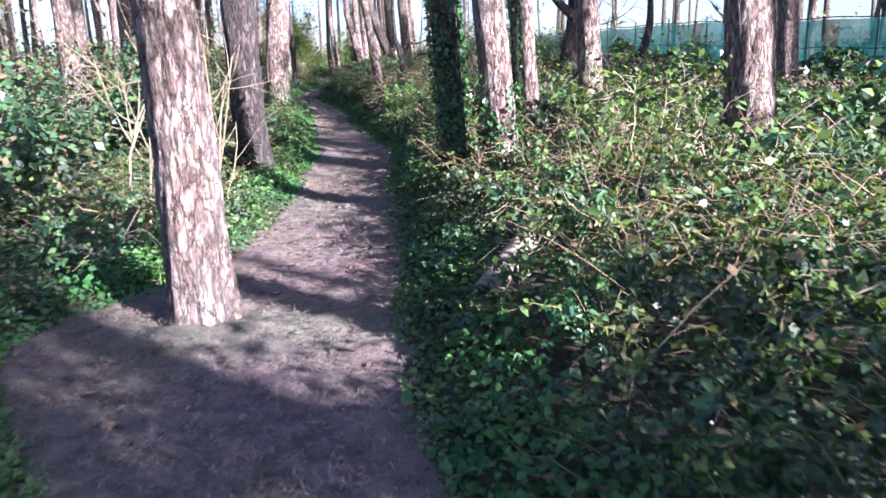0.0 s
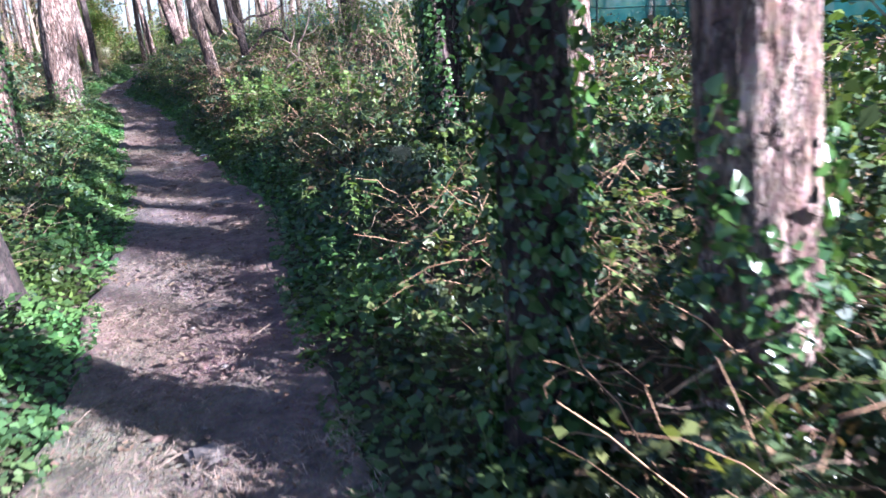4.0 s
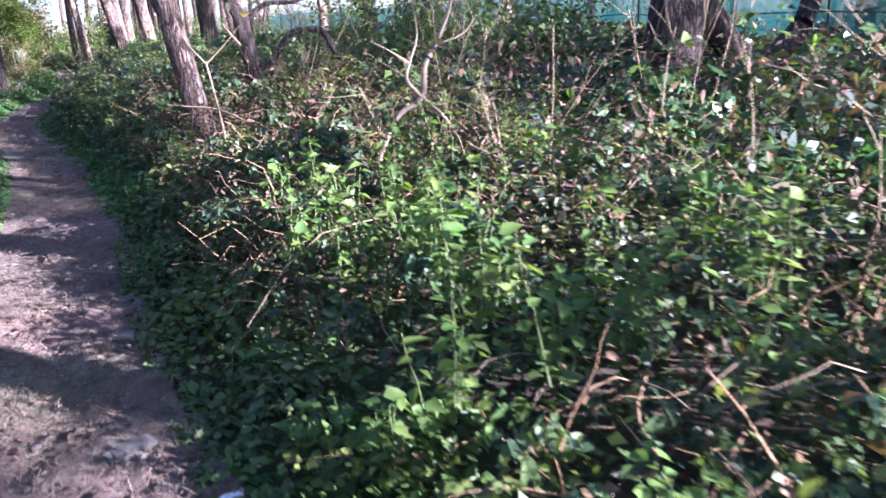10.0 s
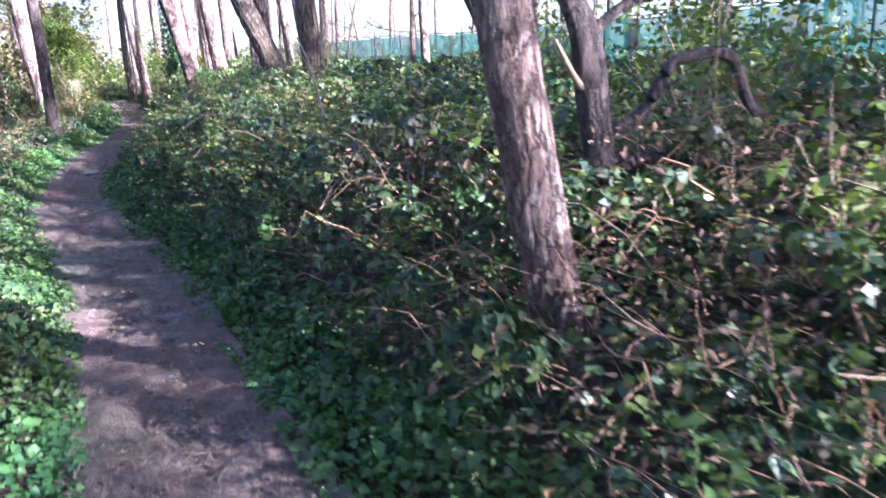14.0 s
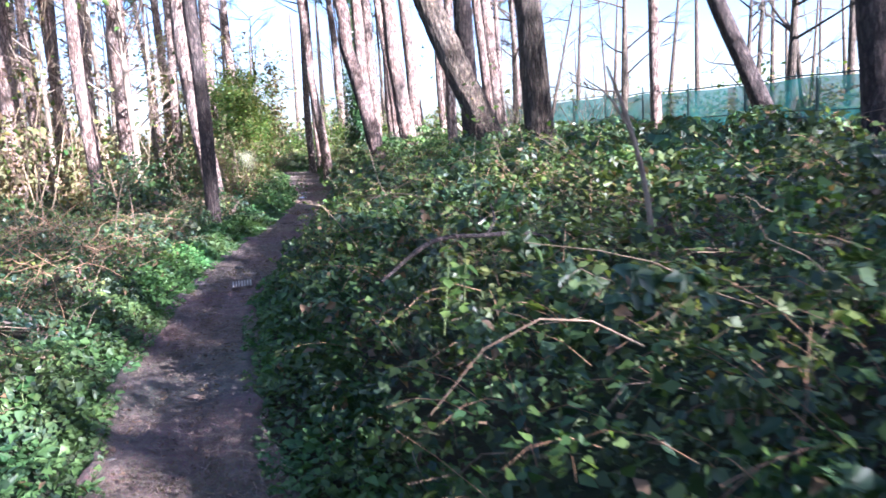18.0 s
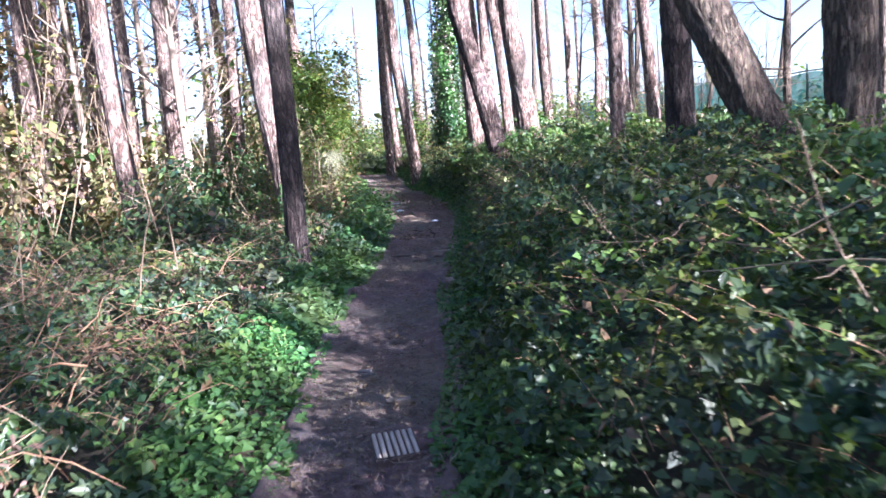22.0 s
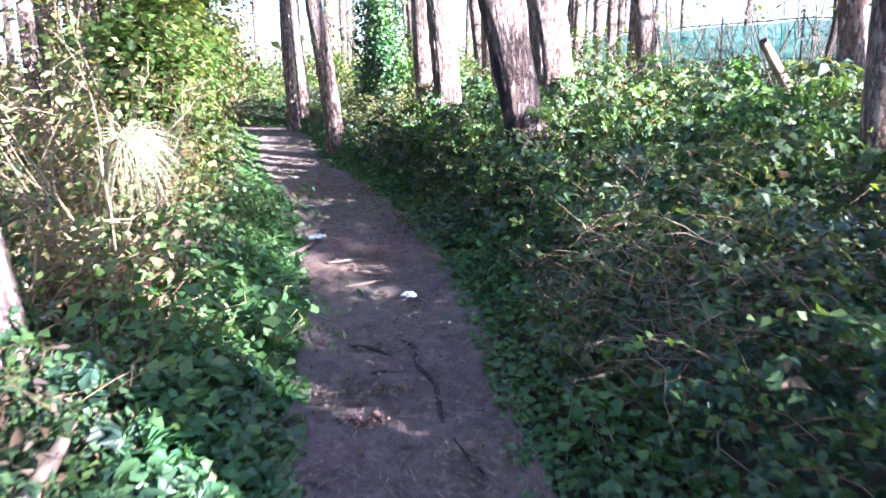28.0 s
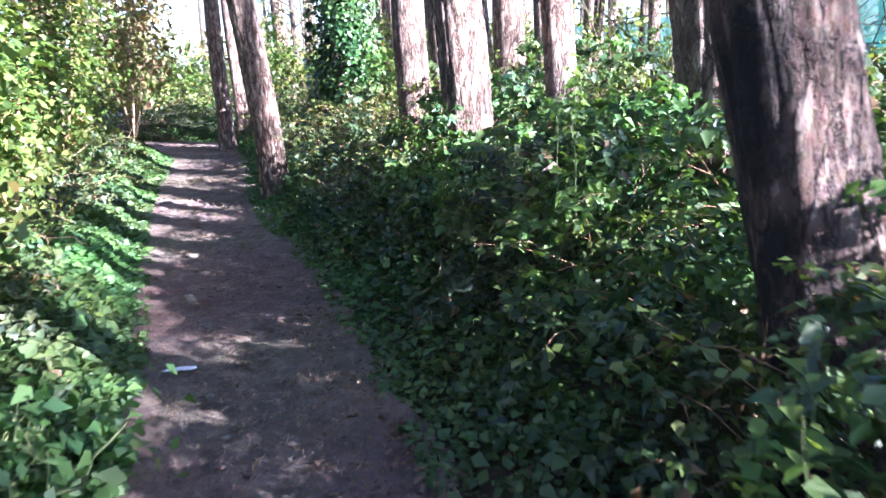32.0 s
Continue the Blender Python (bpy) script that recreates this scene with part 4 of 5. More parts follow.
# saplings and bare stems
for x, y, h, n, s in ((-1.35, 8.2, 1.9, 3, 1), (-1.6, 8.9, 2.4, 3, 2), (-1.9, 7.4, 1.6, 3, 3), (-1.25, 7.6, 1.3, 2, 4), (-2.4, 10.5, 2.6, 3, 5), (-2.0, 12.0, 2.2, 2, 6)):
    sapling(x, y, h, n, s)
for x, y, h, n, s in ((2.8, 16.2, 1.5, 4, 11), (3.2, 15.4, 1.3, 3, 12), (2.2, 18.2, 1.5, 4, 13), (3.3, 19.8, 1.9, 4, 14), (2.6, 17.3, 1.6, 4, 15), (1.9, 20.1, 1.5, 3, 18), (2.4, 21.8, 1.8, 3, 19), (4.0, 17.8, 2.0, 4, 20), (1.2, 22.8, 1.0, 2, 21)):
    sapling(x, y, h, n, s, leafy=50, leaf=0.034, radius=0.006, label="twiggy sapling with a few leaves among brambles")
for x, y, h, n, s in ((-4.0, 33.5, 3.2, 1, 31), (-5.2, 36.0, 3.6, 2, 32), (-3.4, 31.0, 1.3, 1, 33), (-3.2, 34.6, 1.5, 1, 34), (-6.2, 33.0, 3.5, 2, 35), (-3.7, 36.6, 2.4, 1, 36), (-4.8, 40.2, 3.4, 2, 37), (-3.0, 33.0, 1.2, 1, 38), (-4.4, 30.6, 2.6, 1, 39)):
    sapling(x, y, h, n, s, radius=0.009, spread=0.13, material=TWIG, label="pale bare sapling in the low sun")
for x, y, h, n, s in ((1.7, 4.6, 0.85, 3, 41), (2.0, 5.3, 1.0, 3, 42), (1.4, 3.4, 0.8, 3, 43), (2.4, 4.0, 0.9, 3, 44), (0.3, 28.6, 0.9, 2, 45), (0.1, 30.6, 0.95, 2, 46), (0.9, 27.6, 1.1, 2, 47), (1.5, 30.0, 1.2, 2, 48), (0.55, 32.4, 0.9, 2, 49)):
    sapling(x, y, h, n, s, leafy=60, leaf=0.032, radius=0.004, material=TWIG, label="young shoot with fresh green leaves above brambles")

# fresh nettles and other herbs that catch the sun
for k, (x, y, h) in enumerate(((1.0, 16.2, 0.42), (1.45, 16.9, 0.5), (0.85, 15.2, 0.32), (1.9, 15.6, 0.5), (1.2, 14.3, 0.36), (1.7, 14.6, 0.45), (2.3, 16.6, 0.55), (0.95, 17.1, 0.4), (2.0, 17.4, 0.5), (1.1, 9.6, 0.34), (1.55, 9.3, 0.4), (1.9, 10.0, 0.42), (0.95, 11.2, 0.3),
                               (1.3, 12.4, 0.36), (0.7, 19.6, 0.3), (0.35, 22.9, 0.3), (-1.25, 9.0, 0.3), (-1.2, 11.0, 0.32), (-0.95, 13.2, 0.3), (-1.15, 14.3, 0.34), (-1.1, 16.8, 0.32), (-1.3, 18.6, 0.34), (-1.5, 20.6, 0.36), (-1.7, 24.2, 0.34),
                               (-2.1, 24.9, 0.4), (-2.2, 26.2, 0.42), (-2.4, 28.0, 0.4), (-2.3, 29.8, 0.36), (-1.55, 2.9, 0.3), (-1.75, 2.4, 0.32), (-1.4, 1.9, 0.28), (-1.85, 37.2, 0.36), (-1.7, 35.6, 0.34), (-1.55, 39.8, 0.3), (-1.6, 43.2, 0.34), (-1.75, 44.3, 0.36),
                               (-1.9, 42.4, 0.36), (-1.85, 45.3, 0.38), (-2.0, 46.4, 0.4), (0.15, 25.6, 0.4), (0.55, 26.6, 0.45), (0.0, 28.9, 0.36), (0.7, 43.9, 0.42), (0.85, 42.4, 0.5), (0.6, 40.6, 0.45), (1.3, 43.4, 0.5))):
    up = 0.8 * float(canopy(x, y)) if x > 0 else 0.0
    nettle(x, y, h * 0.9, 6, 300 + k, 0.036, lift=up)

sprout = np.random.default_rng(88)
for k in range(46):
    y = 7.5 + 0.8 * k + sprout.uniform(-0.3, 0.3)
    nettle(float(path_right(y)) + sprout.uniform(0.2, 0.7), y, sprout.uniform(0.22, 0.36), 6, 500 + k, 0.038, HERB, 5, "dark green nettle clump at the path edge")
for k in range(60):
    y = 1.6 + 0.75 * k + sprout.uniform(-0.3, 0.3)
    nettle(float(path_left(y)) - sprout.uniform(0.15, 0.8), y, sprout.uniform(0.2, 0.36), 6, 600 + k, 0.038, HERB if k % 3 else NETTLE, 5)
for k in range(22):
    x, y = sprout.uniform(0.85, 2.8), sprout.uniform(14.9, 17.8)
    nettle(x, y, sprout.uniform(0.3, 0.5), 6, 700 + k, 0.042, NETTLE, 5, "sunlit yellow-green nettle clump among brambles", 0.75 * float(canopy(x, y)))

# rounded mounds of soft fresh leaves at the path edge near its end
mound = np.random.default_rng(64)
for k in range(17):
    y = 38.0 + 0.27 * k
    shrub(float(path_left(y)) - mound.uniform(0.28, 0.95) - (0.4 if 40.2 < y < 41.8 else 0.0), y, mound.uniform(0.26, 0.42), mound.uniform(0.55, 0.8), 420, 640 + k, 0.042, HERB, STALK, "low rounded mound of fresh green nettles", 0.03, 6)
# fresh green bramble leaves over the bank near the end
for d0, d1, dens, size in ((0.55, 1.6, 420, 0.032), (1.6, 4.2, 260, 0.038)):
    bramble_patch(38.6, 46.0, d0, d1, 1, dens, size, mound, FRESH, "fresh green bramble thicket covering the bank")
# brown bracken stalks among the leaves
for y0, y1, k in ((29.0, 33.0, 130), (33.0, 36.0, 40)):
    stem_patch(y0, y1, 0.9, 3.2, -1, k, mound, "dead_bracken", 0.0048, (0.3, 0.8), 0.8, RUST_STEM, "orange-brown dead bracken stalks among brambles")
# pale upright stems with ivy leaves before the pine on the bank
for x, y, h, k in ((3.05, 14.6, 1.9, 951), (3.3, 14.9, 2.1, 952), (2.85, 14.9, 1.5, 953)):
    sapling(x, y, h, 5, k, PALE_STEM, 150, 0.045, IVY, 0.16, 0.011, "pale upright stems hung with dark ivy leaves")

# shrubs
for x, y, h, w, n, s in ((-2.75, 43.6, 3.4, 1.5, 4600, 51), (-3.0, 46.2, 4.0, 1.8, 5000, 52), (-2.9, 48.6, 3.4, 2.0, 4200, 53), (-2.5, 45.4, 2.5, 1.5, 3200, 55), (-2.35, 42.9, 2.3, 1.3, 2800, 155), (-2.35, 44.2, 2.7, 1.4, 3000, 156), (-2.55, 47.2, 2.3, 1.4, 2600, 157), (-2.7, 50.0, 2.6, 1.6, 2400, 158), (-3.3, 51.5, 4.2, 2.2, 4200, 56)):
    shrub(x, y, h, w, int(n * 1.5), s, 0.055 if y < 47 else 0.045, SHRUB, RUST_STEM, "tall sunlit yellow-green shrub beside the path")
for x, y, h, w, n, s in ((-2.3, 41.7, 1.5, 1.2, 1500, 61), (-2.3, 40.5, 1.6, 1.4, 1700, 62), (-2.2, 39.2, 0.9, 1.1, 900, 63)):
    shrub(x, y, h, w, int(n * 1.7), s, 0.033, GOLD_LEAF, PALE_STEM, "dry golden bush with withered leaves", stems=12)
for x, y, h, w, n, s in ((2.3, 20.2, 0.95, 1.4, 1400, 71), (3.3, 22.8, 0.8, 1.6, 1200, 72), (2.3, 23.4, 0.95, 1.5, 1300, 74), (4.8, 24.2, 1.9, 2.4, 2400, 75), (3.9, 22.2, 1.6, 1.8, 1700, 76), (5.6, 22.4, 1.8, 2.2, 2000, 77), (6.6, 26.0, 1.8, 2.4, 1900, 78), (4.4, 26.4, 1.5, 2.0, 1500, 79)):
    shrub(x, y, h, w, n, s, 0.048, SHOOT, TWIG, "twiggy bramble bush on the bank")
# unseen shrub added right of the start; it keeps the near path in shade
for x, y, h, w, n, s in ((2.6, 0.0, 2.1, 1.2, 2400, 181),):
    shrub(x, y, h, w, n, s, 0.06, BRAMBLE, TWIG, "tall dark leafy shrub added out of view to shade the path")
for x, y, h, w, n, s in ((2.4, 6.1, 1.25, 1.2, 900, 171), (3.0, 7.5, 1.2, 1.4, 1000, 172), (3.2, 8.8, 1.1, 1.4, 900, 173), (2.6, 5.0, 1.0, 1.2, 700, 174)):
    shrub(x, y, h, w, n, s, 0.042, SHOOT, TWIG, "young bush with fresh yellow-green leaves in brambles")
# one dark mound; the other two get paler leaf colour to look sunlit
for x, y, h, w, n, s in ((2.7, 12.7, 1.0, 1.3, 1500, 175), (2.1, 13.5, 0.85, 1.2, 1100, 176), (3.3, 13.2, 1.1, 1.4, 1100, 177)):
    shrub(x, y, h, w, n, s, 0.040, BRAMBLE if s == 175 else SHOOT, TWIG, "bramble mound on the bank")
for x, y, h, w, n, s in ((-3.2, 11.5, 1.5, 1.8, 1700, 81), (-3.6, 14.2, 1.8, 2.2, 1800, 82), (-4.6, 9.5, 1.7, 2.4, 1700, 83), (-3.0, 8.0, 1.1, 1.6, 1400, 84), (-3.4, 17.5, 1.7, 2.0, 1600, 85), (-5.6, 12.5, 2.2, 2.6, 1600, 86), (-4.4, 21.5, 2.0, 2.4, 1600, 87), (-3.4, 26.0, 1.2, 2.0, 1200, 88), (-3.5, 37.2, 0.9, 1.5, 900, 89), (-3.4, 39.0, 1.2, 1.6, 1100, 90), (-4.1, 41.4, 1.4, 2.0, 1300, 189)):
    shrub(x, y, h, w, int(n * 1.5), s, 0.055, BRAMBLE, TWIG, "dark leafy shrub under the pines")
for x, y, h, w, n, s in ((-6.5, 37.5, 2.4, 2.6, 1500, 91), (-7.5, 40.5, 2.8, 3.0, 1500, 92), (-5.8, 42.5, 1.5, 2.2, 1200, 93), (-9.5, 38.0, 2.6, 3.0, 1400, 94), (-4.6, 39.6, 1.2, 2.0, 1200, 95), (-3.4, 65.0, 3.4, 3.0, 1800, 96), (-5.2, 57.5, 4.6, 3.2, 2200, 97), (0.4, 58.5, 3.0, 2.6, 1600, 98), (2.2, 53.5, 1.6, 2.2, 1400, 99), (4.4, 53.0, 1.6, 2.2, 1200, 100)):
    shrub(x, y, h, w, n if x < -4 else int(n * 1.6), s, 0.075 if x < -4 else 0.05, FAR_BRUSH if x < -4 else SHRUB, TWIG, "sunlit yellow-green shrub among far pines")

# leafless trees beyond the bank and the fence
for x, y, r0, h, s, ln in ((9.4, 46.5, 0.12, 9, 1, (0, 0)), (11.8, 41.5, 0.14, 9, 2, (0.05, 0)), (12.5, 37.0, 0.16, 10, 3, (-0.1, 0)), (14.5, 33.0, 0.15, 9, 4, (0, 0)), (7.2, 52.0, 0.13, 9, 5, (0, 0)), (9.0, 56.5, 0.13, 9, 6, (0, 0)), (6.0, 44.0, 0.06, 6, 7, (0.2, 0)), (16.5, 27.0, 0.18, 10, 8, (0, 0)), (15.0, 20.0, 0.2, 10, 9, (0, 0)), (5.0, 51.0, 0.06, 6, 10, (0.1, 0))):
    bare_tree(x, y, r0, h, s, ln)
for x, y, r0, h, s in ((-7.0, 48.5, 0.12, 9, 21), (-9.5, 46.0, 0.12, 9, 22), (-11.5, 42.0, 0.13, 9, 23), (-4.4, 60.0, 0.12, 9, 24)):
    bare_tree(x, y, r0, h, s, (0, 0), PALE_WOOD, "pale leafless tree in the low sun")

for x, y, h, w, n, s in ((-8.4, 44.5, 6.0, 3.4, 3200, 143), (-5.0, 53.0, 6.5, 3.4, 3200, 144), (-9.0, 51.0, 6.5, 3.6, 3000, 145), (-2.6, 57.0, 5.5, 3.0, 2600, 146), (-10.5, 47.5, 6.5, 3.6, 2600, 147), (-3.2, 61.0, 6.0, 3.6, 2600, 148)):
    shrub(x, y, h, w, n, s, 0.085, FAR_BRUSH, PALE_STEM, "tall tawny brush with yellowing leaves among pines", stems=11)
branchy = np.random.default_rng(41)
for k in range(12):
    bare_tree(branchy.uniform(-15, -4.5), branchy.uniform(40, 62), 0.09, branchy.uniform(6, 9), 60 + k, (0, 0), PALE_WOOD, "pale leafless tree in the low sun", 3)
for k in range(6):
    bare_tree(branchy.uniform(15, 24), branchy.uniform(26, 60), 0.13, branchy.uniform(7, 9), 90 + k, (branchy.normal(0, 0.1), 0), GREY_BARK, "bare leafless tree beyond the netting fence", 3)

# the thick dark tree whose limb bends like an elbow
cx, cy = 6.05, 20.2
zc = float(ground_z(cx, cy))
crooked = thing("crooked_tree", cx, cy, zc, "thick dark crooked tree with a limb bent upward", "tree")
limb("trunk", [(cx, cy, zc - 0.1), (cx - 0.02, cy, zc + 0.3), (cx + 0.03, cy + 0.05, zc + 1.0), (cx + 0.15, cy + 0.1, zc + 2.0), (cx + 0.1, cy + 0.2, zc + 3.6), (cx - 0.1, cy + 0.2, zc + 6)], [0.46, 0.34, 0.29, 0.25, 0.18, 0.07], DARK_BARK, crooked, 28, 3, "", 0.07)
limb("limb", [(cx + 0.15, cy, 1.75), (6.67, 20.2, 1.32), (6.95, 20.2, 1.05), (7.37, 20.2, 0.92), (7.76, 20.2, 1.16), (8.04, 20.2, 1.55), (8.2, 20.3, 2.3), (8.15, 20.4, 3.6)], [0.19, 0.17, 0.16, 0.15, 0.13, 0.12, 0.09, 0.04], DARK_BARK, crooked, 14, 5, "limb bent like an elbow", 0.06)
limb("limb", [(cx + 0.1, cy + 0.1, 2.3), (5.6, 20.0, 2.7), (5.1, 19.9, 3.4), (4.9, 19.9, 4.6)], [0.13, 0.11, 0.08, 0.03], DARK_BARK, crooked, 12, 8, "", 0.06)

# a dark scrub tree with limbs that arch over and droop
ax, ay = 1.78, 21.75
za = float(ground_z(ax, ay))
arch = thing("arching_tree", ax, ay, za, "dark scrub tree with bare limbs arching over brambles", "tree")
limb("trunk", [(ax + 0.02, ay, za - 0.1), (1.74, ay, 0.8), (1.70, ay, 1.15), (1.66, ay, 1.45), (1.62, ay, 1.65), (1.52, ay, 1.95), (1.5, ay, 2.8), (1.62, ay + 0.1, 4.2)], [0.095, 0.085, 0.08, 0.085, 0.07, 0.055, 0.045, 0.02], DARK_BARK, arch, 14, 2, "", 0.08)
limb("limb", [(1.72, 21.74, 1.1), (1.94, 21.7, 1.22), (2.08, 21.7, 1.42), (2.2, 21.7, 1.49), (2.48, 21.7, 1.48), (2.65, 21.7, 1.2), (2.95, 21.7, 1.08), (3.4, 21.7, 0.97), (3.95, 21.6, 0.82)], [0.04, 0.038, 0.035, 0.034, 0.032, 0.032, 0.03, 0.024, 0.01], DARK_BARK, arch, 9, 1, "arching dark limb", 0.05)
limb("limb", [(1.75, 21.74, 0.95), (2.03, 21.7, 0.99), (2.38, 21.7, 0.94), (2.75, 21.68, 0.84), (3.1, 21.66, 0.83), (3.5, 21.7, 0.9)], [0.045, 0.04, 0.036, 0.034, 0.028, 0.012], DARK_BARK, arch, 9, 4, "", 0.05)
limb("limb", [(1.64, 21.75, 1.6), (1.9, 21.7, 1.78), (2.2, 21.6, 1.8), (2.6, 21.5, 2.0)], [0.03, 0.026, 0.02, 0.008], DARK_BARK, arch, 8, 6)
limb("limb", [(1.68, 21.75, 1.3), (1.55, 21.7, 1.42), (1.42, 21.66, 1.6)], [0.022, 0.018, 0.008], TWIG, arch, 7, 7, "pale broken side limb")

for x, y, h, k in ((4.6, 42.6, 1.8, 901), (5.4, 43.4, 2.2, 902), (4.2, 44.6, 1.9, 903), (6.2, 45.2, 2.4, 904), (5.2, 46.6, 2.1, 905), (3.6, 46.8, 1.6, 906), (6.8, 47.4, 2.4, 907), (7.4, 44.4, 2.8, 908), (8.2, 46.2, 3.0, 909), (7.0, 49.4, 2.8, 910), (8.6, 48.6, 3.0, 911), (5.6, 49.0, 2.6, 912)):
    sapling(x, y, h, 5, k, GREY_BARK, spread=0.35, radius=0.014, label="grey twiggy bush before the netting fence")

# fine bare trees whose twigs cross the sky beyond the pines
sky_twigs = np.random.default_rng(52)
for k in range(16):
    x, y = sky_twigs.uniform(-9, 11), sky_twigs.uniform(52, 74)
    bare_tree(x, y, sky_twigs.uniform(0.06, 0.11), sky_twigs.uniform(7, 10), 130 + k, (sky_twigs.normal(0, 0.06), 0), PALE_WOOD if x < 0 else GREY_BARK, "bare leafless tree far off among pines", 4)

# more slim pines and brush filling the wood to the left and beyond the path's end
mid = np.random.default_rng(17)
for k in range(26):
    x, y = mid.uniform(-17, -6), mid.uniform(36, 62)
    pine(x, y, mid.uniform(0.1, 0.2), (mid.normal(0, 0.03), 0), height=14)
for k in range(12):
    x, y = mid.uniform(-16, -6.5), mid.uniform(14, 34)
    pine(x, y, mid.uniform(0.12, 0.22), (mid.normal(0, 0.03), 0), height=14)
for k in range(9):
    x, y = mid.uniform(3.0, 9.0), mid.uniform(50, 63)
    pine(x, y, mid.uniform(0.09, 0.18), (mid.normal(-0.03, 0.03), 0), height=14)
for k in range(26):
    x, y = mid.uniform(-12, -4), mid.uniform(37, 58)
    sapling(x, y, mid.uniform(2.2, 4.2), 3, 200 + k, radius=0.012, leafy=50, leaf=0.09, label="pale twiggy sapling among far pines")
for k in range(16):
    x, y = mid.uniform(-11, -4), mid.uniform(10, 33)
    sapling(x, y, mid.uniform(1.5, 3.2), 3, 240 + k, radius=0.012, leafy=30, leaf=0.07, label="twiggy sapling under the pines")
for y0, y1, d0, d1, sd, dens, h0 in ((34, 62, 5, 14, -1, 42, 1.6), (8, 34, 5, 14, -1, 26, 1.3), (50, 66, 1.5, 9, 1, 120, 1.3), (52, 66, 1.4, 6, -1, 110, 1.6), (57.6, 66, -2.5, 3.5, 1, 170, 0.9), (42, 70, 12.5, 24, 1, 14, 1.9)):
    n = int((y1 - y0) * (d1 - d0) * dens)
    x, y, d = scatter(mid, n, y0, y1, d0, d1, sd)
    top = h0 * (1 + 0.6 * wave(x, y, 0.8) + 0.3 * wave(x, y, 2.1))
    c = np.stack([x, y, ground_z(x, y) + np.maximum(top, 0.3) * mid.uniform(0.2, 1, n) ** 0.7], 1)
    tagged(mesh_object("brush", *leaves(c, np.tile([[0, 0, 1.0]], (n, 1)), np.full(n, 0.095 if d1 > 10 else 0.058), mid, 1.7, 0.2, 0.9, True), FAR_BRUSH if sd < 0 else SHRUB, shade=False), "tawny and green brush between the pines", "brush", kind="stuff")

# unseen pines added to the right; their trunks throw shadow bands over the path
for x, y, r in ((4.5, -2.0, 0.18), (6.0, -2.03, 0.2), (6.9, 5.2, 0.18), (6.9, 4.2, 0.2)):
    pine(x, y, r, (0.0, 0.0), height=14, crown=0.7)
# out of view, added so that its crown shades the first stretch
pine(9.3, -9.2, 0.15, (0.0, 0.0), height=7.6, crown=3.0, label="low thick-crowned pine added behind the start to shade the path")
# a row of lower, thick-crowned pines added just beyond the fence for shade, and taller ones behind
row = np.random.default_rng(23)
for y, tall in ((6.2, 9.5), (8.2, 9.8), (10.2, 9.8), (12.4, 9.0), (15.0, 8.6), (17.6, 9.0), (20.4, 8.6), (22.9, 9.6), (26.2, 8.6)):
    pine(16.6 - 0.13 * y + row.uniform(0.0, 1.2), y, 0.15, (row.normal(0, 0.03), row.normal(0, 0.03)), height=tall, crown=1.9 if y < 11 else 1.3 if y < 20 else 2.0, label="low thick-crowned pine added beyond the netting fence for shade")
# added pines whose high crowns shade the left of the wood only
for x, y in ((14.8, 9.4), (14.3, 13.2), (13.6, 16.4), (15.6, 11.2)):
    pine(x, y, 0.2, (0.0, 0.0), height=15, crown=1.3, clear=0.64, label="tall pine with a high crown, added by the netting fence for shade")
# pines added on the sun's line so their crowns dapple path and herbs
for x, y, tall, thick in ((8.3, 2.3, 7.0, 0.6), (8.2, 6.3, 7.5, 0.7), (10.2, 10.6, 8.4, 0.8), (12.2, 20.6, 9.8, 2.2), (9.4, 30.2, 9.5, 1.5)):
    pine(x, y, 0.15, (0.0, 0.0), height=tall, crown=thick, clear=0.42 if y < 20 else 0.56, label="low thick-crowned pine added on the bank for shade")
# one more unseen pine, added far back to shade the path's beginning
pine(12.6, -12.9, 0.18, (0.0, 0.0), height=10, crown=3.5, label="low thick-crowned pine added beyond the netting fence for shade")
for x, y in ((24.0, 16.0), (26.0, 24.0), (25.0, 30.0), (22.0, 36.0), (28.0, 8.0)):
    pine(x, y, 0.19, (0.0, 0.0), height=13, crown=1.0)

# far woods all round, closing the view
far = np.random.default_rng(9)
pieces = []
for k in range(240):
    a = far.uniform(-math.pi, math.pi)
    d = far.uniform(28, 70)
    x, y = 0 + d * math.cos(a), 28 + d * 1.1 * math.sin(a)
    if abs(x) < 14 and -5 < y < 62:
        continue
    h, ln = far.uniform(9, 15), far.normal(0, 0.04, 2)
    z = np.linspace(0, h, 6)
    pieces.append(tube(np.stack([x + ln[0] * z, y + ln[1] * z, z - 0.2], 1), far.uniform(0.1, 0.24) * (1 - 0.7 * z / h), 8))
tagged(mesh_object("far_trunks", *joined(pieces), GREY_BARK), "distant tree trunks closing the wood", "woods", kind="stuff")
n = 40000
a, d = far.uniform(-math.pi, math.pi, n), far.uniform(20, 64, n) ** 1.0
x, y = d * np.cos(a), 28 + d * 1.15 * np.sin(a)
ok = ~((np.abs(x) < 13) & (y > -4) & (y < 60)) & ~((x > 8) & (y > 16) & (y < 56) & (x < 22))
x, y = x[ok], y[ok]
top = 2.2 + 1.6 * wave(x, y, 0.35) + 0.8 * wave(x, y, 0.9)
z = np.maximum(top, 0.5) * far.uniform(0, 1, len(x)) ** 0.8
tagged(mesh_object("far_brush", *leaves(np.stack([x, y, z], 1), np.tile([[0, 0, 1.0]], (len(x), 1)), np.full(len(x), 0.19), far, 1.8, 0.2, 1.0, True), FAR_BRUSH, shade=False), "pale tangle of brush far off among the trees", "brush", kind="stuff")

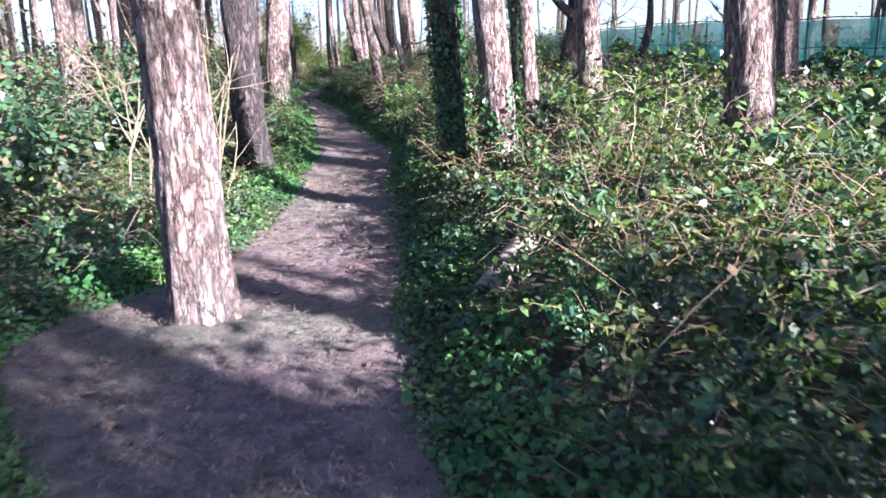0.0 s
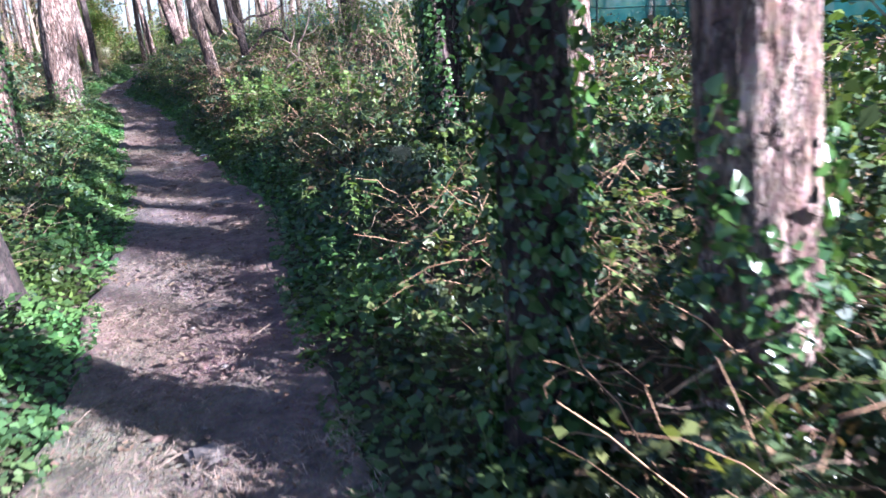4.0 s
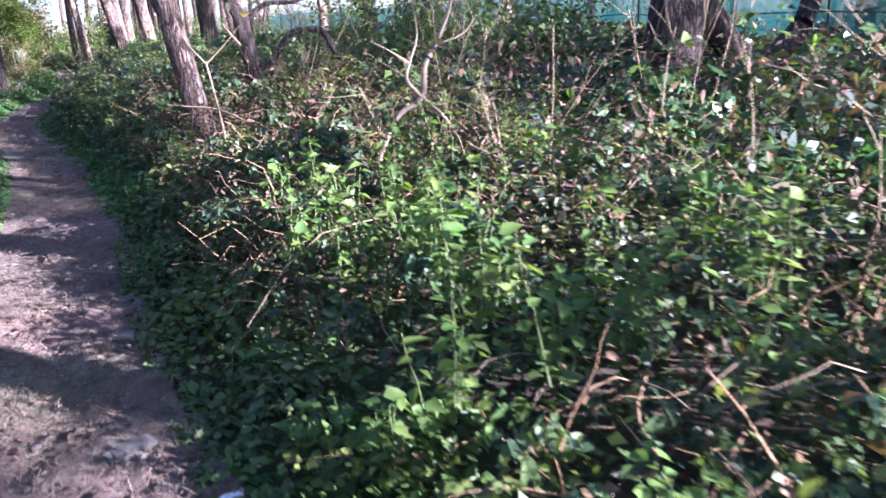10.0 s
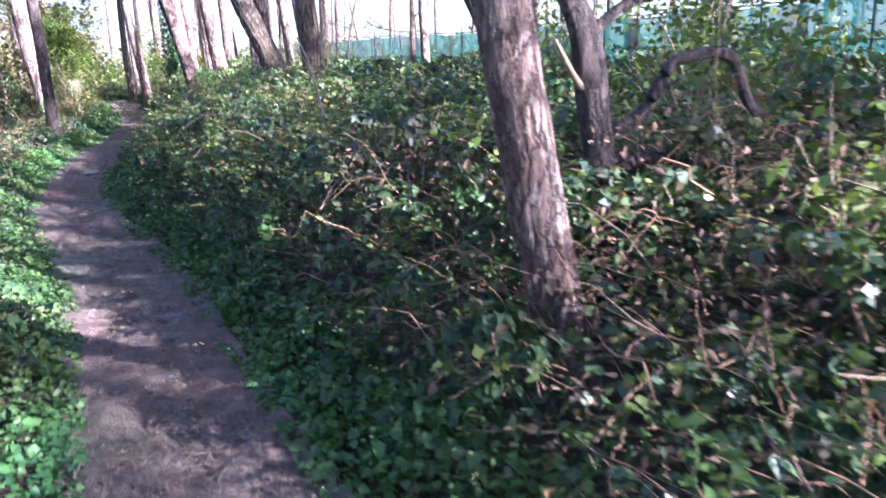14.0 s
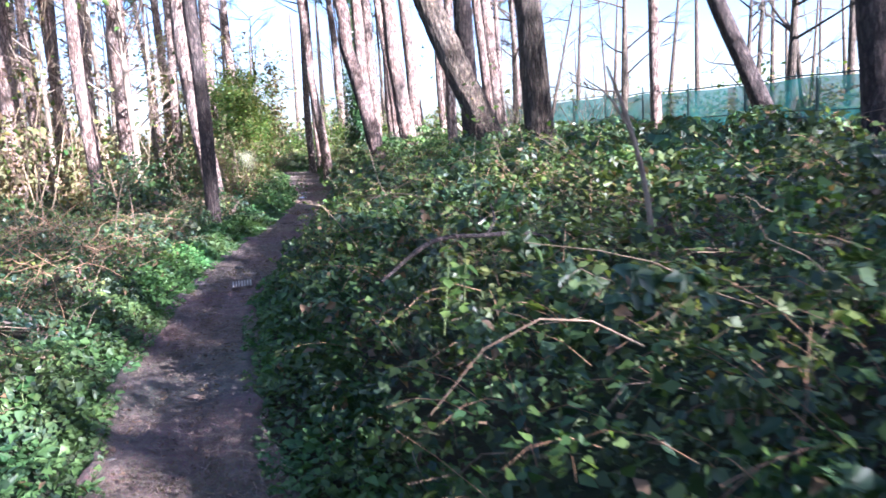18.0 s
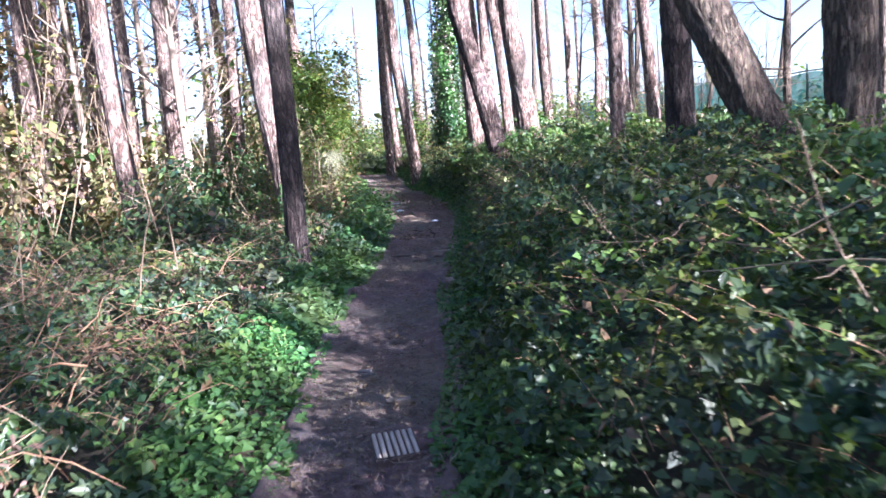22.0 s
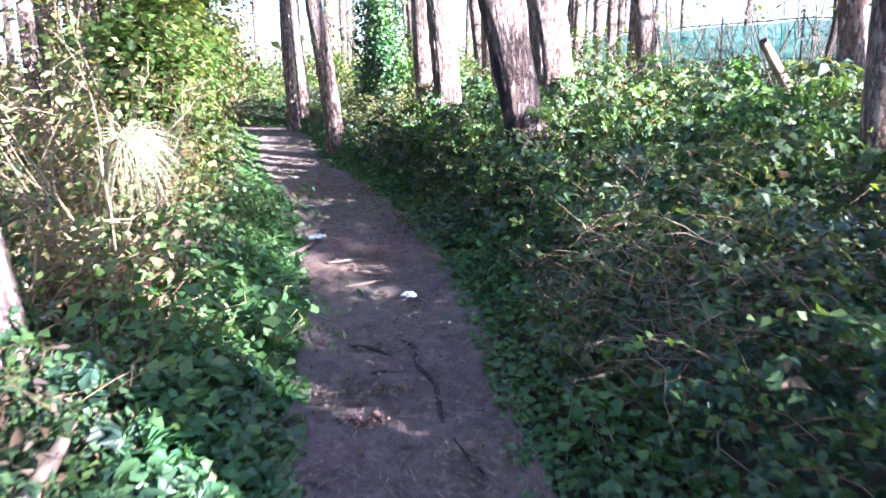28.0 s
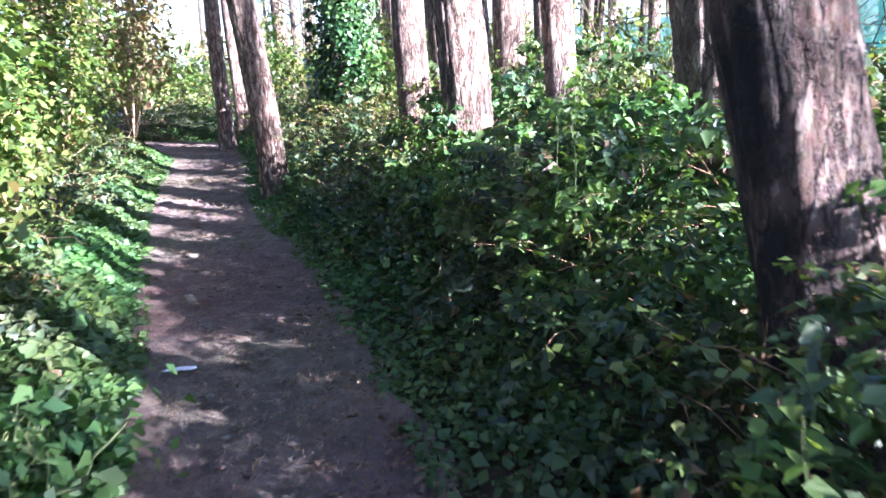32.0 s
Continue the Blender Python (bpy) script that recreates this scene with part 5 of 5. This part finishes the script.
# ---- the green netting fence along the top of the bank ----
fence = thing("netting_fence", 12.0, 30.0, float(ground_z(12.0, 30.0)), "green windbreak netting stretched on dark posts", "fence")
fence_line = [(17.0, 2.0), (15.8, 9.0), (14.8, 16.0), (13.6, 23.0), (12.6, 30.0), (11.6, 37.0), (10.6, 44.0), (9.8, 50.0), (8.8, 57.0), (7.6, 64.0)]
fx = spline([(b, a) for a, b in fence_line])
ys = np.arange(2, 64.1, 2.5)
tops = lambda y: ground_z(fx(y), y) + 1.75
for y in ys:
    x, z = float(fx(y)), float(ground_z(fx(y), y))
    p = np.array([[x, y, z - 0.2], [x, y, z + 0.6], [x, y, z + 1.3], [x, y, z + 1.95]])
    child("post", *tube(p, [0.035, 0.035, 0.034, 0.03], 8), FENCE_PAINT, fence)
for a, b in zip(ys[:-1], ys[1:]):
    yy = np.linspace(a, b, 9)
    xx = fx(yy)
    zt = tops(yy) - 0.05 * np.sin((yy - a) / (b - a) * np.pi)
    child("rail", *tube(np.stack([xx - 0.04, yy, tops(yy) + 0.02], 1), np.full(9, 0.018), 6), FENCE_PAINT, fence)
    child("rail", *tube(np.stack([xx - 0.04, yy, tops(yy) - 0.8], 1), np.full(9, 0.015), 6), FENCE_PAINT, fence)
    zz = np.linspace(0, 1, 7)
    YY2, ZZ2 = np.meshgrid(yy, zz)
    XX2 = fx(YY2) + 0.03 * np.sin(YY2 * 5) * np.sin(ZZ2 * 3) + 0.06
    H2 = (ground_z(fx(YY2), YY2) + 0.1) * (1 - ZZ2) + zt[None, :] * ZZ2
    idx = np.arange(63).reshape(7, 9)
    q = np.stack([idx[:-1, :-1], idx[:-1, 1:], idx[1:, 1:], idx[1:, :-1]], -1).reshape(-1, 4)
    child("netting", np.stack([XX2, YY2, H2], -1).reshape(-1, 3), q, NETTING, fence, "sagging translucent green netting")


# ---- small things on and by the path ----
def lump(name, x, y, size, material, label, category, seed, squash=0.5, turn=0.0, z=None, group="", rise=0.0):
    """A broken stone: a rounded block, roughened."""
    bm = bmesh.new()
    bmesh.ops.create_cube(bm, size=1.0)
    bmesh.ops.bevel(bm, geom=bm.edges[:], offset=0.16, segments=2, affect="EDGES")
    r = random.Random(seed)
    for v in bm.verts:
        v.co += Vector([r.uniform(-0.07, 0.07) for _ in range(3)])
        v.co.x *= size[0]
        v.co.y *= size[1]
        v.co.z *= size[2]
    me = bpy.data.meshes.new(name)
    bm.to_mesh(me)
    bm.free()
    me.materials.append(material)
    ob = new(name, me)
    zz = size[2] * 0.5 - squash * size[2] + (float(ground_z(x, y)) if z is None else z)
    ob.matrix_world = pose(x, y, zz + 0.005 + rise, r.uniform(-4, 4), r.uniform(-4, 4), turn)
    return tagged(ob, label, category, group)


for x, y, sx, sy, sz, s, lab in ((-0.05, 7.97, 0.14, 0.10, 0.06, 1, "pale flat stone bedded in the footpath"), (0.40, 12.5, 0.24, 0.13, 0.05, 2, "flat grey stone at the edge of the footpath"), (0.10, 16.05, 0.2, 0.14, 0.05, 3, "flat brown stone in the footpath"),
                                 (0.05, 14.8, 0.13, 0.12, 0.06, 4, "pale stone in the footpath"), (0.12, 17.3, 0.12, 0.09, 0.05, 5, "small pale stone in the footpath"), (-0.6, 22.35, 0.40, 0.20, 0.03, 6, "large flat slab lying across the footpath"),
                                 (-0.5, 24.2, 0.16, 0.12, 0.06, 8, "pale stone beside the footpath"), (-0.42, 23.8, 0.14, 0.10, 0.05, 9, "small angular stone beside the footpath"), (-0.4, 23.3, 0.24, 0.10, 0.06, 10, "narrow broken slab bedded in earth"), (-0.35, 22.9, 0.2, 0.1, 0.05, 11, "narrow broken slab by the path"),
                                 (-1.36, 32.05, 0.13, 0.1, 0.05, 12, "dark stone in the footpath"), (-0.73, 44.05, 0.1, 0.07, 0.04, 13, "small brown stone in the footpath"), (-0.9, 45.9, 0.14, 0.08, 0.04, 14, "small stone in the footpath"), (0.02, 15.3, 0.1, 0.08, 0.04, 15, "small chip of stone")):
    lump("stone", x, y, (sx, sy, sz), STONE, lab, "stone", s, 0.68, s * 37 % 60 - 30, 0.0, "stones in the path")
lump("brick", -0.13, 20.05, (0.22, 0.105, 0.065), BRICK, "weathered brick half buried in the footpath", "brick", 31, 0.7, 12, 0.0)
lump("brick", -0.28, 19.2, (0.2, 0.1, 0.06), BRICK, "weathered brick half buried in the footpath", "brick", 32, 0.7, 20, 0.0)
lump("stone", -0.36, 20.2, (0.06, 0.05, 0.04), STONE, "round pale stone beside a buried brick", "stone", 33, 0.4, 0, 0.0)

# a brick with rows of holes, lying flat
air = thing("air_brick", -1.2, 31.0, 0.0, "buff air brick with rows of slots lying in the path", "brick")
bmb = bmesh.new()
bmesh.ops.create_cube(bmb, size=1.0, matrix=Matrix.Diagonal((0.205, 0.27, 0.05, 1)))
bmesh.ops.bevel(bmb, geom=bmb.edges[:], offset=0.006, segments=2, affect="EDGES")
meb = bpy.data.meshes.new("body")
bmb.to_mesh(meb)
bmb.free()
# dark body colour stands in for the shade inside the slots
meb.materials.append(DARK_WOOD)
body = new("body", meb)
body.parent = air
for i in range(7):
    bx = -0.087 + 0.029 * i
    v, f = tube(np.array([[bx, -0.125, 0.024], [bx, -0.122, 0.027], [bx, 0.0, 0.028], [bx, 0.122, 0.027], [bx, 0.125, 0.024]]), [0.004, 0.0098, 0.0102, 0.0098, 0.004], 6)
    slot = mesh_object("bar", v, f, BUFF, air)
    tagged(slot, "pale raised bar")
air.matrix_basis = pose(-1.205, 30.84, 0.008, 2, -1, 6)


def stick(name, points, radii, material, label, category="stick", parts=()):
    x, y, z = points[0]
    t = thing(name, x, y, z, label, category)
    limb("shaft", points, radii, material, t, 10, 1, "", 0.05)
    for k, (p, r) in enumerate(parts):
        limb("side_twig", p, r, material, t, 6, k)
    return t


# fallen sticks, roots and boards
stick("fallen_branch", [(-2.15, 40.2, 0.14), (-1.62, 40.4, 0.09), (-1.3, 40.7, 0.05), (-1.05, 41.0, 0.035), (-0.88, 41.35, 0.03)], [0.022, 0.026, 0.024, 0.022, 0.016], OLD_WOOD, "grey fallen branch reaching out of the herbs", "branch", [([(-1.3, 40.7, 0.05), (-1.45, 41.0, 0.12), (-1.5, 41.3, 0.2)], [0.014, 0.01, 0.005])])
stick("stick", [(-0.78, 40.68, 0.02), (-0.64, 40.7, 0.025), (-0.5, 40.74, 0.02)], [0.009, 0.012, 0.007], OLD_WOOD, "short stick lying across the footpath")
stick("stick", [(-0.72, 39.95, 0.02), (-0.6, 39.98, 0.026), (-0.44, 40.05, 0.02)], [0.008, 0.013, 0.009], OLD_WOOD, "short pale stick with broken ends on the path")
stick("tree_root", [(-0.55, 38.86, 0.0), (-0.45, 38.68, 0.014), (-0.48, 38.4, 0.014), (-0.44, 38.15, 0.012), (-0.49, 37.7, 0.01), (-0.42, 37.27, -0.005)], [0.008, 0.014, 0.012, 0.015, 0.010, 0.006], DARK_BARK, "dark root snaking over the trodden path", "root")
stick("tree_root", [(-0.8, 38.84, 0.0), (-0.69, 38.72, 0.012), (-0.58, 38.6, 0.0)], [0.008, 0.012, 0.007], DARK_BARK, "dark root snaking over the trodden path", "root")
stick("tree_root", [(-1.1, 36.56, 0.0), (-1.02, 36.44, 0.012), (-0.9, 36.42, 0.012), (-0.8, 36.46, 0.01), (-0.74, 36.34, 0.0)], [0.006, 0.011, 0.009, 0.012, 0.006], DARK_BARK, "thin root looping through the trodden earth", "root")
stick("tree_root", [(-0.74, 38.39, 0.0), (-0.65, 38.37, 0.012), (-0.55, 38.34, 0.0)], [0.008, 0.010, 0.006], DARK_BARK, "dark root end in the trodden path", "root")
stick("tree_root", [(0.45, 6.0, 0.0), (0.2, 6.05, 0.015), (-0.05, 5.95, 0.0)], [0.012, 0.014, 0.01], DARK_BARK, "thin dark root across the path", "root")
stick("broken_log", [(0.76, 4.22, 0.15), (0.93, 4.45, 0.24), (1.12, 4.7, 0.34), (1.27, 4.88, 0.42)], [0.075, 0.08, 0.078, 0.05], OLD_WOOD, "pale broken log end leaning in the brambles", "log", [([(1.12, 4.7, 0.3), (1.22, 4.75, 0.42), (1.32, 4.8, 0.48)], [0.03, 0.02, 0.008])])
stick("fallen_bough", [(-0.12, 25.5, 0.98), (0.1, 25.7, 1.08), (0.35, 25.9, 1.06), (0.58, 26.06, 1.03), (0.75, 26.25, 0.95)], [0.006, 0.009, 0.010, 0.009, 0.005], DARK_BARK, "dark fallen bough lying on the brambles", "branch", [([(0.35, 25.9, 1.06), (0.42, 26.05, 1.1), (0.44, 26.2, 1.16)], [0.007, 0.005, 0.003])])
stick("broken_stake", [(1.42, 26.62, 0.55), (1.38, 26.65, 1.1), (1.3, 26.7, 1.5), (1.2, 26.72, 1.78)], [0.017, 0.016, 0.013, 0.006], OLD_WOOD, "broken leaning stump of a brown sapling", "stump", [([(1.33, 26.68, 1.4), (1.2, 26.7, 1.62), (1.08, 26.72, 1.72)], [0.007, 0.006, 0.003])])
stick("leaning_log", [(3.45, 40.7, 0.8), (3.08, 40.5, 1.27), (2.75, 40.4, 1.66)], [0.055, 0.05, 0.04], OLD_WOOD, "pale dead log leaning up out of the brambles", "log")
stick("tree_stump", [(-2.0, 37.0, 0.0), (-1.97, 37.05, 0.18), (-1.85, 37.2, 0.38)], [0.05, 0.045, 0.02], OLD_WOOD, "short dead stump among path-side herbs", "stump")
stick("pale_bough", [(0.72, 19.2, 1.0), (0.95, 19.05, 0.97), (1.15, 18.95, 0.86), (1.3, 18.85, 0.74)], [0.006, 0.008, 0.008, 0.005], TWIG, "pale dead bough among dry brambles", "branch")
stick("forked_branch", [(0.98, 18.85, 0.55), (0.93, 18.92, 1.0), (0.89, 18.96, 1.31)], [0.008, 0.008, 0.007], TWIG, "pale forked branch standing in the brambles", "branch", [([(0.89, 18.96, 1.3), (0.78, 19.0, 1.45), (0.72, 19.0, 1.62)], [0.007, 0.005, 0.003]), ([(0.89, 18.96, 1.3), (1.02, 18.95, 1.42), (1.14, 18.92, 1.55)], [0.007, 0.005, 0.003])])
stick("dead_forked_branch", [(1.72, 17.98, 0.36), (1.78, 18.02, 0.55), (1.91, 18.05, 0.83), (2.0, 18.05, 0.95), (2.15, 18.04, 1.04), (2.18, 18.04, 1.25), (2.27, 18.05, 1.38), (2.38, 18.05, 1.62), (2.42, 18.05, 1.85)], [0.012, 0.013, 0.016, 0.017, 0.022, 0.018, 0.015, 0.012, 0.006], PALE_WOOD, "bleached dead branch forking above the brambles", "branch",
      [([(2.15, 18.04, 1.04), (2.04, 18.02, 1.16), (2.07, 18.04, 1.27), (2.13, 18.04, 1.45), (2.1, 18.04, 1.7)], [0.014, 0.011, 0.01, 0.008, 0.004]), ([(2.07, 18.04, 1.27), (1.93, 18.0, 1.35), (1.8, 18.0, 1.42)], [0.008, 0.006, 0.003]), ([(2.15, 18.04, 1.04), (2.3, 18.03, 0.9), (2.44, 18.03, 0.68), (2.52, 18.0, 0.45)], [0.015, 0.011, 0.010, 0.008]), ([(2.27, 18.05, 1.38), (2.44, 18.0, 1.44), (2.55, 18.0, 1.56)], [0.008, 0.006, 0.003])])
stick("bare_shoot", [(0.35, 29.6, 0.7), (0.2, 29.7, 1.05), (0.12, 29.75, 1.4)], [0.0045, 0.004, 0.002], TWIG, "thin pale shoot rising from brambles", "stem")
stick("bramble_cane", [(0.0, 30.2, 0.85), (0.4, 29.6, 0.95), (0.9, 28.9, 0.8), (1.3, 28.3, 0.6)], [0.003, 0.0045, 0.0045, 0.003], PALE_STEM, "pale arching bramble stem over dark leaves", "stem")
stick("bramble_cane", [(-0.1, 31.4, 0.8), (0.4, 30.7, 0.85), (0.8, 30.0, 0.7), (1.2, 29.4, 0.5)], [0.003, 0.0045, 0.0045, 0.003], PALE_STEM, "pale arching bramble stem over dark leaves", "stem")


def board(x, y, size, turn, material, label):
    """A sawn offcut with worn, slightly uneven ends, pressed into the earth."""
    r = random.Random(int(abs(x * 100)) + int(y))
    bm = bmesh.new()
    bmesh.ops.create_cube(bm, size=1.0)
    for v in bm.verts:
        v.co.x += r.uniform(-0.04, 0.04)
        v.co.y += r.uniform(-0.06, 0.06)
    for v in bm.verts:
        v.co = Vector((v.co.x * size[0], v.co.y * size[1], v.co.z * size[2]))
    bmesh.ops.bevel(bm, geom=bm.edges[:], offset=0.004, segments=1, affect="EDGES")
    me = bpy.data.meshes.new("board")
    bm.to_mesh(me)
    bm.free()
    me.materials.append(material)
    ob = new("board", me)
    ob.matrix_world = pose(x, y, 0.012, r.uniform(-3, 3), r.uniform(-3, 3), turn)
    return tagged(ob, label, "board", "boards in the path")


board(-0.5, 36.57, (0.25, 0.065, 0.025), -2, OLD_WOOD, "pale broken piece of board on the path")
board(-0.53, 36.36, (0.11, 0.22, 0.02), -8, DARK_WOOD, "weathered piece of board bedded in the path")
board(-0.55, 34.7, (0.09, 0.2, 0.03), 6, OLD_WOOD, "grey wooden offcut on the path")
board(-0.78, 36.05, (0.16, 0.09, 0.035), 8, DARK_WOOD, "brown wooden block bedded in the path")
board(-1.17, 31.45, (0.14, 0.07, 0.04), 3, OLD_WOOD, "dark wooden block in the path")
board(-0.85, 44.6, (0.06, 0.16, 0.03), 15, OLD_WOOD, "narrow wooden chip on the path")


def scrap(x, y, w, h, seed, label, turn=0.0):
    """A crumpled scrap of tissue."""
    r = np.random.default_rng(seed)
    u, v = np.meshgrid(np.linspace(-0.5, 0.5, 12), np.linspace(-0.5, 0.5, 12))
    th, rr = np.arctan2(v, u), np.maximum(np.abs(u), np.abs(v))
    rim_ = 1 + 0.22 * np.sin(2 * th + seed) + 0.12 * np.sin(5 * th + 2 * seed)
    u, v = rr * rim_ * np.cos(th), rr * rim_ * np.sin(th)
    ex = 1.0
    zz = 0.022 + 0.4 * h * (0.35 * np.abs(np.sin(7 * u + 3 * v + seed)) + 0.3 * np.abs(np.sin(9 * v - 4 * u)) + 0.15 * r.uniform(0, 1, u.shape)) * (1 - np.hypot(u, v))
    ob = sheet("paper_scrap", u * w * ex, v * h * ex, zz, PAPER)
    ob.matrix_world = pose(x, y, 0.0, 0, 0, turn)
    sol = ob.modifiers.new("thickness", "SOLIDIFY")
    sol.thickness = 0.003
    return tagged(ob, label, "litter", "litter on the path")


scrap(-0.82, 41.62, 0.15, 0.17, 1, "crumpled white tissue lying on the path", 20)
scrap(-0.32, 39.6, 0.09, 0.14, 2, "small crumpled white paper on the path", -10)
scrap(-0.83, 43.34, 0.15, 0.05, 3, "flat narrow strip of white paper", 5)
scrap(0.38, 15.53, 0.12, 0.05, 4, "white scrap of plastic at the path edge", 30)
scrap(-1.15, 41.1, 0.06, 0.06, 5, "tiny white scrap beside a branch", 5)


def tuft(x, y, z, size, seed, label):
    """A dropped sprig of long pale pine needles, hanging over the brambles."""
    t = thing("pine_sprig", x, y, z, label, "sprig")
    r = np.random.default_rng(seed)
    limb("twig", [(x - 0.1, y + 0.05, z + 0.05), (x, y, z + 0.1), (x + 0.1, y - 0.03, z + 0.02)], [0.006, 0.006, 0.003], TWIG, t, 6)
    out = []
    for k in range(170):
        s = np.array([x + r.uniform(-0.05, 0.05), y + r.normal(0, 0.015), z + 0.08])
        w = np.array([r.normal(0.4, 0.5), r.normal(-0.2, 0.4), r.normal(0.0, 0.5)])
        w *= size / np.linalg.norm(w)
        u = np.linspace(0, 1, 4)[:, None]
        out.append(tube(s + w * u - np.array([0, 0, size * 0.6]) * u**2, 0.0021 * (1.1 - u[:, 0]), 3))
    tagged(child("needle_spray", *joined(out), PALE_NEEDLE, t, "long pale green needles"), kind="stuff")


PALE_NEEDLE = plain_material("pale_needle", (0.30, 0.32, 0.17), (0.50, 0.50, 0.32), 5.0, 0.6)
tuft(1.62, 10.83, 0.5, 0.11, 1, "pale sprig of long pine needles caught in brambles")
tuft(-1.86, 39.0, 1.12, 0.28, 2, "pale sprig of pine needles hanging in a bush")

# chips, needles, leaves and twigs strewn on the path
litter = np.random.default_rng(4)
n = 26000
y = litter.uniform(-1, 58, n)
u = litter.uniform(0, 1, n)
u = np.where(litter.uniform(0, 1, n) < 0.5, u, np.clip(litter.beta(0.5, 0.5, n), 0, 1))
x = path_left(y) * (1 - u) + path_right(y) * u
v, f = leaves(np.stack([x, y, np.full(n, 0.016)], 1), np.tile([[0, 0, 1.0]], (n, 1)), litter.uniform(0.005, 0.019, n), litter, 1.9, 0.15, 0.25)
more = [(-0.77, 37.83, 0.16, 0.05, 110), (0.05, 42.3, 0.12, 0.5, 260), (-0.1, 43.6, 0.1, 0.5, 160), (-1.0, 38.3, 0.1, 0.2, 60), (-0.72, 38.12, 0.1, 0.05, 50), (-1.3, 31.6, 0.2, 0.3, 80)]
heaps = np.concatenate([np.stack([litter.normal(a, c, k), litter.normal(b, e, k), litter.uniform(0.012, 0.03, k)], 1) for a, b, c, e, k in more])
hv, hf = leaves(heaps, np.tile([[0, 0, 1.0]], (len(heaps), 1)), litter.uniform(0.014, 0.03, len(heaps)), litter, 1.5, 0.25, 0.4)
v, f = joined([(v, f), (hv, hf)])
tagged(mesh_object("leaf_litter", v, f, DRY_LEAF, shade=False), "dead leaves and wood chips strewn on the path", "litter", kind="stuff")
out = []
for k in range(1500):
    y = litter.uniform(-1, 56)
    u = litter.uniform(0, 1)
    x = float(path_left(y)) * (1 - u) + float(path_right(y)) * u
    a, ln = litter.uniform(0, 6.28), litter.uniform(0.04, 0.22)
    w = np.array([math.cos(a), math.sin(a), 0]) * ln
    p = np.array([x, y, 0.016])
    out.append(tube(np.stack([p, p + w * 0.5 + litter.normal(0, 0.012, 3) * [1, 1, 0.3], p + w]), np.array([1, 0.9, 0.5]) * litter.uniform(0.001, 0.0032), 4))
tagged(mesh_object("fallen_twigs", *joined(out), OLD_WOOD), "small fallen twigs scattered on the path", "twigs", kind="stuff")

# fallen pine needles, thickest under the first pines
def strewn(n, y0, y1, over, rng):
    y = rng.uniform(y0, y1, n)
    u = rng.uniform(0, 1, n)
    x = (path_left(y) - over) * (1 - u) + (path_right(y) + 0.05) * u
    a, ln = rng.uniform(0, 6.28, n), rng.uniform(0.018, 0.04, n)
    z = np.maximum(rng.uniform(0.016, 0.034, n), ground_z(x, y) + 0.008)
    c, way = np.stack([x, y, z], 1), np.stack([np.cos(a), np.sin(a), rng.normal(0, 0.15, n)], 1) * ln[:, None]
    wide = np.stack([-np.sin(a), np.cos(a), 0 * a], 1) * 0.0011
    v = np.stack([c - way - wide, c - way + wide, c + way + wide, c + way - wide], 1).reshape(-1, 3)
    return v, np.arange(4 * n).reshape(-1, 4)


tagged(mesh_object("fallen_needles", *joined([strewn(15000, -0.5, 8, 0.35, litter), strewn(22000, 8, 48, 0.0, litter)]), NEEDLE_STRAW, shade=False), "dry tan pine needles strewn over the path", "needles", kind="stuff")

# clods and crumbs of earth, pebbles
n = 9000
y = litter.uniform(-1, 57, n)
u = np.clip(litter.normal(0.5, 0.33, n), 0.0, 1.0)
x = path_left(y) * (1 - u) + path_right(y) * u
sz = np.exp(litter.normal(-5.1, 0.45, n))
octa = np.array([[1, 0, 0], [0, 1, 0], [-1, 0, 0], [0, -1, 0], [0, 0, 0.6], [0, 0, -0.6]])
v = (octa[None] * litter.uniform(0.6, 1.5, (n, 6, 3)) * sz[:, None, None] + np.stack([x, y, np.full(n, 0.012)], 1)[:, None]).reshape(-1, 3)
tri = np.array([[0, 1, 4], [1, 2, 4], [2, 3, 4], [3, 0, 4], [1, 0, 5], [2, 1, 5], [3, 2, 5], [0, 3, 5]])
f = (np.arange(n)[:, None, None] * 6 + tri[None]).reshape(-1, 3)
tagged(mesh_object("earth_crumbs", v, f, SOIL), "crumbs of earth and grit on the trodden path", "earth", kind="stuff")

# flat clods, flakes of bark and bits of stone lying about
for mat, name, label, count in ((SOIL, "earth_clods", "flat clods of dry earth on the path", 1300), (DARK_WOOD, "bark_flakes", "flakes of pine bark dropped on the path", 600), (STONE, "stone_chips", "chips of stone bedded in the path", 160)):
    y = litter.uniform(-1, 57, count)
    u = np.clip(litter.normal(0.5, 0.28, count), 0.03, 0.97)
    x = path_left(y) * (1 - u) + path_right(y) * u
    sz = np.exp(litter.normal(-3.75, 0.35, count))
    v = (octa[None] * [1.2, 0.9, 0.4] * litter.uniform(0.5, 1.4, (count, 6, 3)) * sz[:, None, None] + np.stack([x, y, np.full(count, 0.008)], 1)[:, None]).reshape(-1, 3)
    f = (np.arange(count)[:, None, None] * 6 + tri[None]).reshape(-1, 3)
    tagged(mesh_object(name, v, f, mat, shade=False), label, "litter", kind="stuff")
